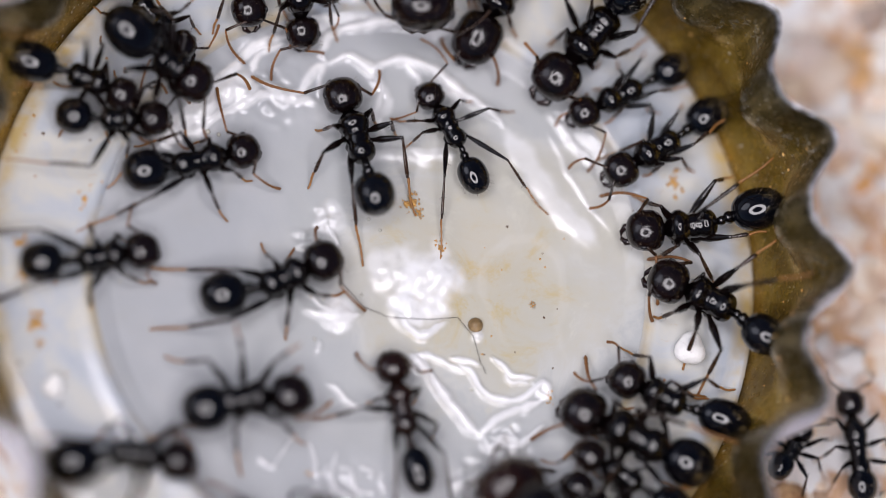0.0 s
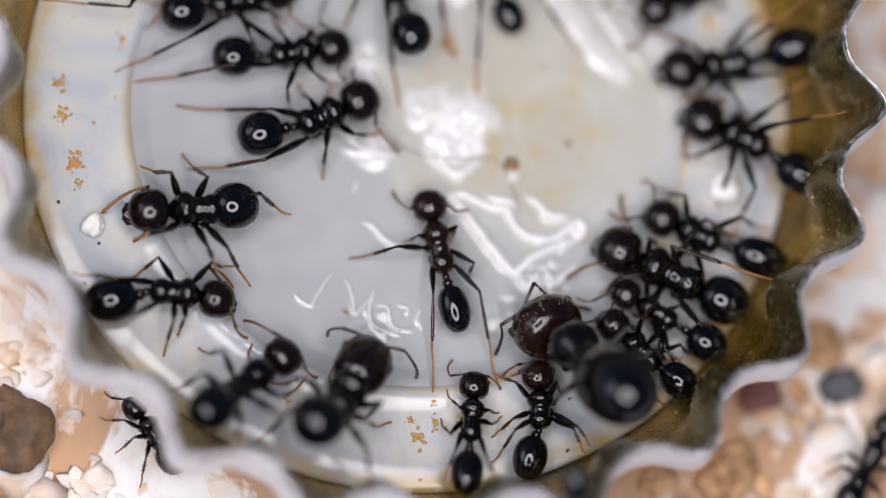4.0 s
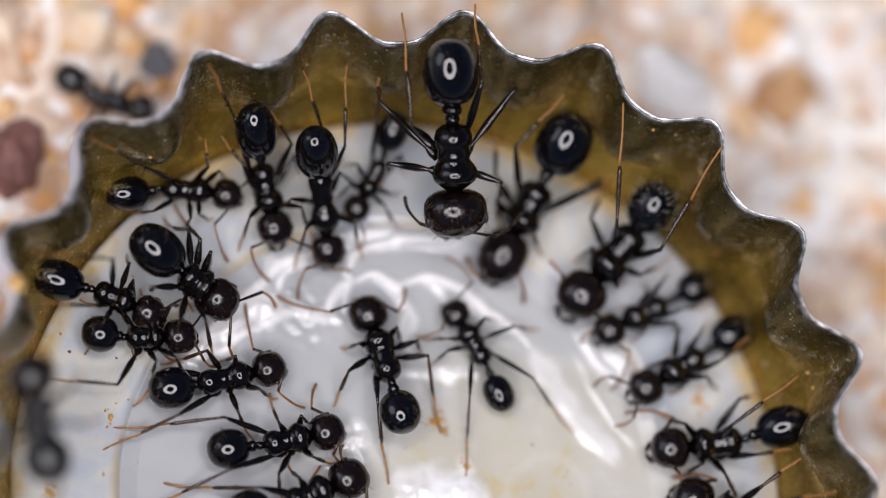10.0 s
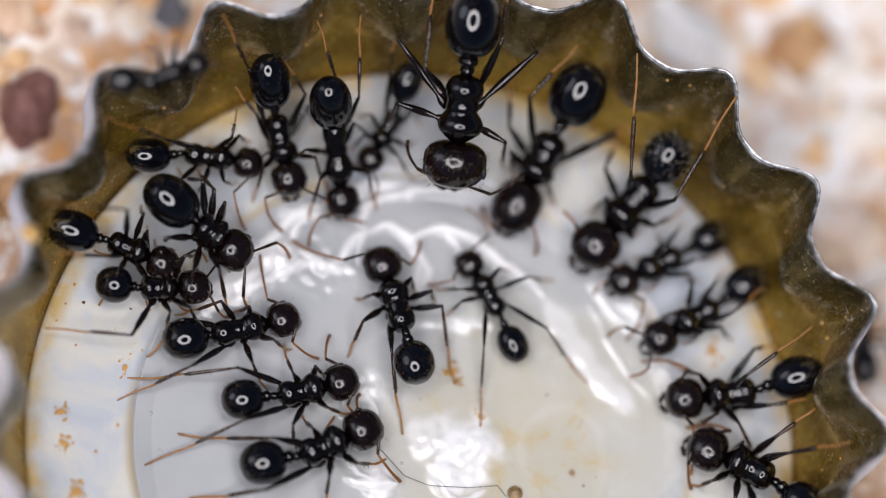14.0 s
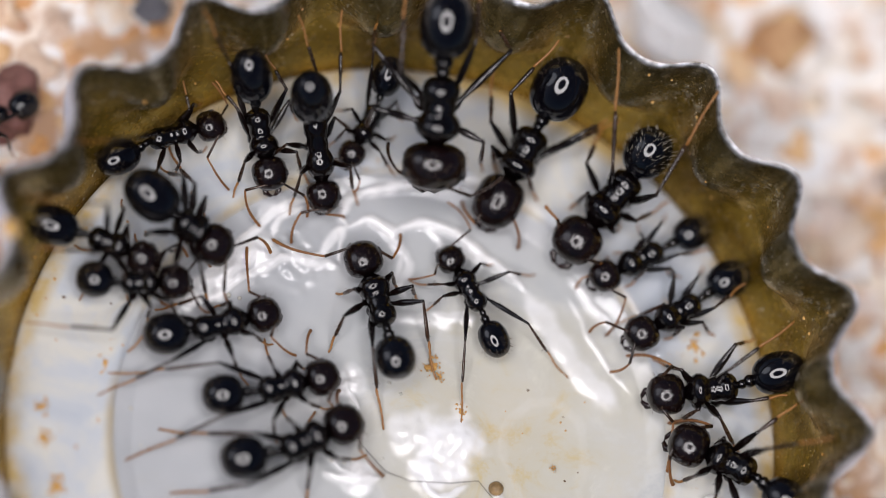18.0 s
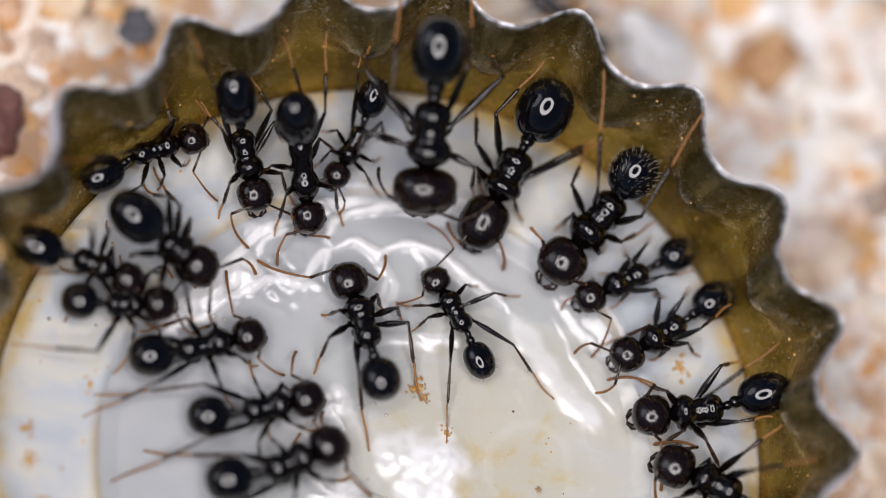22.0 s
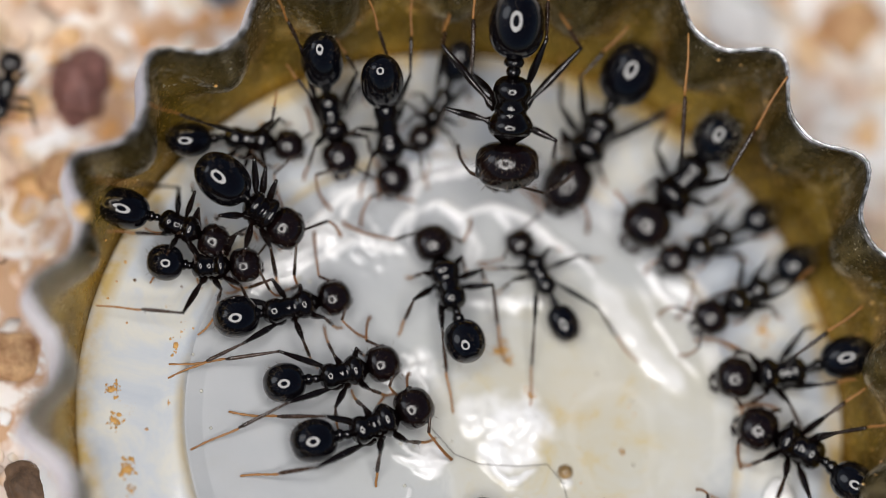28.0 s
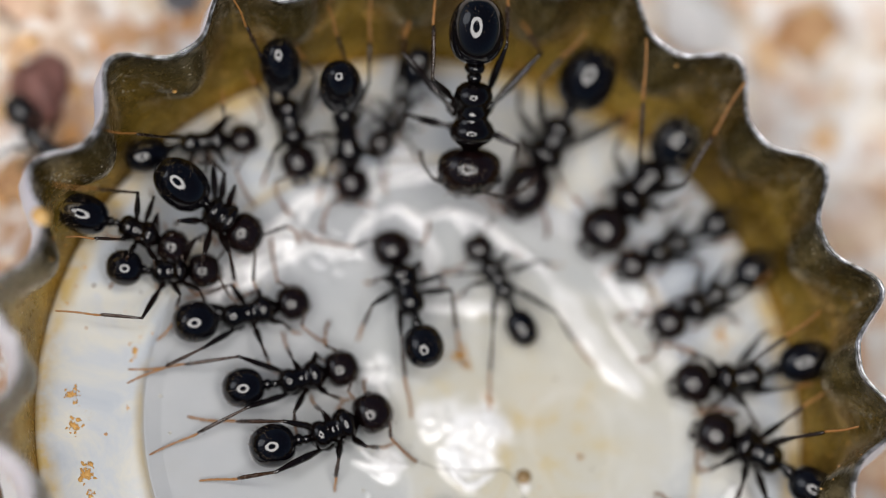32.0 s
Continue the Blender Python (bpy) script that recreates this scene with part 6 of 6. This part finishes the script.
def stride(root, start, end, step):
    """The six legs swing in two sets of three while the ant walks."""
    legs = [c for c in root.children if c.name.startswith("leg")]
    for i, leg in enumerate(legs):
        side = 1 if i < 3 else -1
        at = Matrix.Translation(leg.location)
        rows = [(0.0, at)] if start > 0 else []
        k, t = 0, float(start)
        while t <= end:
            s = 1 if (i + k) % 2 else -1
            rows.append((t, at @ pose(0, 0, 0, 0, 0, 0 if k == 0 else 13 * s * side)))
            t += step
            k += 1
        rows.append((min(32.0, t), at))
        if t < 31.9:
            rows.append((32.0, at))
        walk(leg, rows)


def feel(root, phase):
    """The antennae of a feeding ant tap slowly."""
    head_ob = [c for c in root.children if c.name.startswith("head")][0]
    for c in head_ob.children:
        if c.name.startswith("antenna"):
            at = Matrix.Translation(c.location)
            walk(c, [(t, at @ pose(0, 0, 0, 0, 0, 5 * math.sin(1.9 * t + phase) * math.sin(0.7 * t + phase))) for t in [0.5 * n_ for n_ in range(65)]])


def motions():
    walk(a14, [
        (0, place(-9.45, 0.57, 0.83, 11.2)),
        (0.5, place(-8.60, 1.22, 0.83, 17.1)),
        (1, place(-8.33, 1.13, 0.83, 12.6)),
        (1.5, place(-8.65, 1.32, 0.83, 16.6)),
        (2, place(-6.81, 1.47, 0.83, 11.3)),
        (2.5, place(-6.02, 1.55, 0.83, 12.9)),
        (4.5, place(-3.59, 2.26, 0.83, 9.7)),
        (5, place(-3.79, 2.17, 0.83, 9.8)),
        (6, place(-3.71, 1.84, 0.83, 15.0)),
        (24.5, place(-3.71, 1.84, 0.83, 15.0)),
        (28, place(-4.04, 1.70, 0.83, 16.5)),
        (32, place(-4.04, 1.70, 0.83, 16.5)),
    ])
    walk(a19, [
        (0, place(-7.34, 9.27, 1.10, -51.9)),
        (8, place(-7.34, 9.27, 1.10, -51.9)),
        (9, place(-6.87, 10.66, 1.10, -23.0)),
        (10, place(-7.00, 11.02, 1.10, -9.5)),
        (11, place(-7.18, 10.22, 1.10, -19.1)),
        (12, place(-6.97, 10.05, 1.10, -12.5)),
        (13, place(-6.70, 9.99, 1.10, -28.0)),
        (14, place(-6.75, 10.44, 1.10, -13.2)),
        (16.5, place(-7.56, 10.81, 1.10, 5.2)),
        (17, place(-7.50, 10.94, 1.10, 4.1)),
        (18, place(-7.37, 11.09, 1.10, 10.5)),
        (19, place(-7.32, 11.22, 1.10, 9.9)),
        (21, place(-7.39, 11.33, 1.10, 12.0)),
        (23, place(-7.47, 11.35, 1.10, 13.3)),
        (27, place(-7.07, 10.97, 1.10, 2.1)),
        (28, place(-7.15, 10.26, 1.10, -11.9)),
        (29, place(-7.04, 9.99, 1.10, -18.8)),
        (30, place(-7.03, 10.19, 1.10, -11.9)),
        (32, place(-7.31, 10.41, 1.10, 0.7)),
    ])
    walk(b13, [
        (0, place(5.31, -12.48, 1.10, 102.0)),
        (2.5, place(5.31, -12.48, 1.10, 102.0)),
        (3, place(5.41, -12.88, 1.60, 27.0)),
        (3.4, place(5.51, -13.48, 3.20, -48.0)),
        (3.8, place(4.60, -15.40, 6.30, -68.0)),
        (4.15, place(4.70, -17.20, 2.20, -76.0)),
        (4.5, place(4.80, -18.60, -1.20, -76.0)),
        (6, place(5.60, -22.00, -1.20, -73.0)),
        (32, place(5.70, -22.20, -1.20, -73.0)),
    ])
    walk(w1, [
        (0, place(-4.74, -4.75, 1.00, 4.7)),
        (0.5, place(-6.04, -4.95, 1.00, -31.3)),
        (1, place(-6.10, -4.71, 1.00, -47.1)),
        (1.5, place(-6.02, -4.48, 1.00, -51.1)),
        (2, place(-5.56, -4.63, 1.00, -79.3)),
        (2.5, place(-6.45, -4.37, 1.50, -102.0)),
        (3.5, place(-7.71, -3.95, 1.25, -149.9)),
        (4.5, place(-8.97, -3.52, 1.00, -197.9)),
        (5, place(-10.59, -3.28, 1.00, -198.7)),
        (5.5, place(-11.06, -3.39, 1.00, -215.2)),
        (6, place(-11.57, -2.65, 1.00, -231.2)),
        (6.5, place(-12.82, -2.14, 2.60, -240.1)),
        (7, place(-13.71, -2.64, 4.40, -204.2)),
        (7.5, place(-14.17, -3.10, 5.60, -220.4)),
        (8, place(-14.14, -2.50, 6.00, -221.6)),
        (8.5, place(-14.15, -1.23, 6.00, -243.9)),
        (9, place(-13.88, -0.07, 6.00, -254.1)),
        (9.5, place(-13.72, 0.44, 6.00, -265.8)),
        (10, place(-13.57, 1.17, 6.00, -265.5)),
        (10.5, place(-13.78, 1.50, 6.00, -272.5)),
        (11, place(-13.27, 2.73, 6.00, -280.6)),
        (11.5, place(-13.98, 4.13, 6.00, -264.8)),
        (12, place(-14.45, 5.38, 6.00, -258.6)),
        (12.5, place(-15.08, 5.90, 5.00, -238.7)),
        (13, place(-15.25, 6.41, 3.00, -220.4)),
        (13.5, place(-15.09, 8.15, -1.20, -199.1)),
        (14.5, place(-19.17, 9.95, -1.40, -189.8)),
        (32, place(-20.97, 8.82, -1.40, -189.7)),
    ])
    walk(g1, [
        (0, place(15.11, -5.90, -1.20, 62.4)),
        (0.5, place(14.67, -5.67, -1.20, 72.1)),
        (1, place(15.01, -5.87, -1.20, 55.2)),
        (1.5, place(15.59, -6.32, -1.20, 95.3)),
        (2, place(15.04, -5.72, -1.20, 95.3)),
        (2.5, place(16.16, -4.46, -1.20, 58.9)),
        (4.5, place(19.93, -1.08, -1.20, 8.1)),
        (32, place(21.04, 10.02, -1.20, 8.4)),
    ])
    walk(g2, [
        (0, place(17.41, -5.76, -1.20, 96.4)),
        (0.5, place(16.72, -5.88, -1.20, 102.2)),
        (1, place(16.53, -5.63, -1.20, 94.9)),
        (1.5, place(16.72, -8.41, -1.20, 87.3)),
        (2, place(17.07, -11.46, -1.20, 87.3)),
        (2.5, place(16.73, -12.06, -1.20, 83.7)),
        (4.5, place(16.29, -12.43, -1.20, 38.3)),
        (5, place(16.97, -12.20, -1.20, -1.1)),
        (5.5, place(17.65, -11.97, -1.20, -40.4)),
        (32, place(20.07, -3.69, -1.20, -40.3)),
    ])
    walk(g3, [
        (0, place(-9.09, -10.29, -1.20, 121.2)),
        (2, place(-9.51, -11.14, -1.20, 121.0)),
        (4.5, place(-9.40, -11.01, -1.20, 121.1)),
        (5, place(-9.84, -10.30, -1.20, 125.5)),
        (5.5, place(-11.72, -9.46, -1.20, 139.6)),
        (6, place(-13.00, -6.93, -1.20, 139.6)),
        (6.5, place(-15.85, -4.67, -1.20, 152.2)),
        (7.5, place(-20.01, -1.98, -1.20, 152.3)),
        (32, place(-20.07, -0.02, -1.20, 152.4)),
    ])
    walk(g4, [
        (0, place(-15.83, 27.10, -1.20, -47.0)),
        (7, place(-17.08, 18.84, -1.20, -47.1)),
        (8, place(-12.78, 15.34, -1.20, -58.7)),
        (8.5, place(-10.05, 14.95, -1.20, -55.4)),
        (8.75, place(-10.06, 14.91, -1.20, -115.2)),
        (9, place(-10.07, 14.88, -1.20, -174.9)),
        (9.17, place(-9.96, 14.72, -1.20, -116.6)),
        (9.33, place(-9.85, 14.57, -1.20, -58.2)),
        (9.5, place(-9.74, 14.42, -1.20, 0.1)),
        (10, place(-9.49, 14.91, -1.20, -9.8)),
        (10.5, place(-10.44, 12.30, 3.00, -58.8)),
        (11, place(-10.65, 9.37, 6.40, -66.0)),
        (11.5, place(-10.66, 8.95, 6.40, -23.7)),
        (12, place(-10.66, 8.53, 6.40, 18.6)),
        (13, place(-9.61, 11.22, 6.40, -19.1)),
        (14, place(-9.06, 11.77, 6.40, 26.6)),
        (14.2, place(-9.33, 12.42, 5.70, 93.7)),
        (14.5, place(-9.61, 13.07, 5.00, 160.8)),
        (16.5, place(-10.62, 14.70, -1.20, 188.4)),
        (17, place(-11.46, 13.19, -1.20, 229.5)),
        (17.5, place(-12.06, 12.18, -1.20, 259.6)),
        (18.5, place(-15.33, 11.99, -1.20, 188.4)),
        (21.3, place(-16.13, 12.05, -1.20, 131.8)),
        (24.2, place(-16.92, 12.11, -1.20, 75.3)),
        (27, place(-17.72, 12.16, -1.20, 18.7)),
        (28, place(-15.61, 12.56, -1.20, 80.3)),
        (28.5, place(-14.50, 12.57, -1.20, 80.4)),
        (29, place(-11.66, 13.16, -1.20, 39.5)),
        (29.5, place(-10.53, 14.52, -1.20, 33.7)),
        (29.8, place(-12.04, 15.08, -1.20, 106.9)),
        (30, place(-13.54, 15.65, -1.20, 180.1)),
        (31, place(-15.62, 14.87, -1.20, 206.7)),
        (31.2, place(-14.81, 13.50, -1.20, 256.6)),
        (31.5, place(-14.01, 12.13, -1.20, 306.4)),
        (32, place(-12.95, 10.75, -1.20, 321.6)),
    ])
    walk(g5, [
        (0, place(8.05, 20.89, -1.20, -41.6)),
        (21.5, place(6.09, 18.15, -1.20, -41.8)),
        (22, place(7.66, 16.90, -1.20, -41.6)),
        (22.5, place(9.95, 15.38, -1.20, -38.6)),
        (22.7, place(10.95, 14.88, -1.20, 16.7)),
        (22.8, place(11.95, 14.37, -1.20, 72.1)),
        (23, place(12.95, 13.87, -1.20, 127.5)),
        (23.2, place(13.45, 13.83, -1.20, 73.3)),
        (23.3, place(13.95, 13.78, -1.20, 19.0)),
        (23.5, place(14.45, 13.74, -1.20, -35.2)),
        (24, place(18.70, 11.60, -1.20, -35.2)),
        (24.2, place(17.60, 13.20, -1.20, 30.1)),
        (24.5, place(15.95, 14.75, -1.20, 95.5)),
        (26.5, place(15.29, 14.06, -1.20, 112.3)),
        (26.8, place(15.79, 13.66, -1.20, 38.6)),
        (27, place(16.28, 13.27, -1.20, -35.0)),
        (28, place(18.58, 11.29, -1.20, -35.0)),
        (32, place(20.48, 11.27, -1.20, -35.1)),
    ])
    walk(g6, [
        (0, place(22.64, -14.23, -1.20, 96.8)),
        (11, place(20.17, -2.85, -1.20, 114.0)),
        (12, place(17.11, -0.96, -1.20, 121.3)),
        (13, place(16.33, 1.09, -1.20, 92.2)),
        (14, place(16.70, 4.54, -1.20, 92.2)),
        (14.5, place(16.67, 7.52, -1.20, 69.8)),
        (16.5, place(20.43, 12.58, -1.20, 55.4)),
        (32, place(20.53, 12.51, -1.20, 55.4)),
    ])
    walk(g7, [
        (0, place(19.50, 25.00, -1.20, 215)),
        (28.5, place(15.50, 20.50, -1.20, 215)),
        (29.4, place(12.40, 16.20, -1.20, 200)),
        (29.8, place(11.05, 15.40, -1.20, 178)),
        (30, place(11.00, 15.70, -1.20, 172)),
        (30.2, place(10.00, 15.00, -1.20, 150)),
        (30.5, place(9.70, 15.30, -1.20, 140)),
        (30.65, place(10.20, 15.10, -1.20, 70)),
        (30.8, place(11.20, 14.70, -1.20, 0)),
        (31, place(12.40, 14.00, -1.20, -25)),
        (31.4, place(12.30, 14.60, -1.20, -20)),
        (31.6, place(12.30, 14.40, -1.20, 10)),
        (31.8, place(13.80, 14.80, -1.20, 40)),
        (32, place(17.60, 19.60, -1.20, 55)),
    ])
    walk(g8, [
        (0, place(24.00, 16.00, -1.20, 200)),
        (29.2, place(20.00, 15.50, -1.20, 200)),
        (30, place(15.60, 14.40, -1.20, 215)),
        (30.2, place(14.00, 13.10, -1.20, 210)),
        (30.4, place(14.30, 12.40, -1.20, 198)),
        (30.6, place(14.60, 12.10, -1.20, 198)),
        (30.75, place(15.20, 12.30, -1.20, 130)),
        (30.9, place(17.20, 12.60, -1.20, 60)),
        (31.05, place(20.00, 13.00, -1.20, 20)),
        (32, place(22.00, 14.00, -1.20, 15)),
    ])
    walk(g9, [
        (0, place(-24.00, 4.00, -1.20, 20)),
        (27.5, place(-20.00, 4.50, -1.20, 30)),
        (28.6, place(-16.00, 6.80, -1.20, 60)),
        (29.3, place(-16.00, 6.00, -1.20, 50)),
        (29.8, place(-15.70, 4.90, -1.20, 50)),
        (30, place(-15.90, 5.70, -1.20, 45)),
        (30.3, place(-16.10, 5.60, -1.20, 45)),
        (30.6, place(-15.60, 6.10, -1.20, 50)),
        (31, place(-15.30, 6.80, -1.20, 55)),
        (31.2, place(-15.30, 7.50, -1.20, 60)),
        (31.6, place(-17.00, 9.00, -1.20, 120)),
        (32, place(-18.50, 10.00, -1.20, 130)),
    ])
    walk(a4, [
        (0, place(1.76, 10.57, 1.10, -90.0)),
        (9, place(1.76, 10.57, 1.10, -90.0)),
        (10, place(1.90, 11.03, 1.10, -84.8)),
        (11, place(2.07, 11.15, 1.10, -81.8)),
        (12, place(1.87, 11.20, 1.10, -83.6)),
        (13, place(2.01, 10.73, 1.10, -86.1)),
        (14, place(1.66, 11.00, 1.10, -95.7)),
        (16.5, place(1.09, 10.72, 1.10, -91.2)),
        (19, place(1.73, 10.75, 1.10, -94.1)),
        (23, place(1.71, 10.55, 1.10, -93.6)),
        (27, place(1.56, 10.31, 1.10, -94.5)),
        (28, place(1.55, 10.18, 1.10, -91.4)),
        (30, place(1.80, 10.57, 1.10, -90.6)),
        (32, place(1.66, 10.17, 1.10, -90.5)),
    ])
    stride(a14, 0, 4.5, 0.22)
    stride(w1, 0, 14, 0.2)
    stride(g1, 0, 4.5, 0.18)
    stride(b13, 2.5, 6, 0.18)
    stride(g2, 0, 5, 0.18)
    stride(g3, 4.5, 7.5, 0.18)
    stride(g4, 7, 32, 0.2)
    stride(g5, 21.5, 28, 0.2)
    stride(g6, 11, 16.5, 0.2)
    stride(g7, 28.5, 32, 0.2)
    stride(g8, 29.2, 32, 0.2)
    stride(g9, 27.5, 32, 0.2)
    stride(a19, 8, 13, 0.25)
    feel(a11, 0.3)
    feel(a12, 1.1)
    feel(a13, 2.0)
    feel(a15, 0.7)
    feel(a9, 1.6)
    feel(a5, 0.2)
    feel(a7, 2.6)
    feel(a4, -0.6)
    feel(b2, 1.3)
    feel(b8, 0.4)
    feel(a19, 2.2)
    feel(a1, 1.9)
    feel(a2, 0.5)


motions()
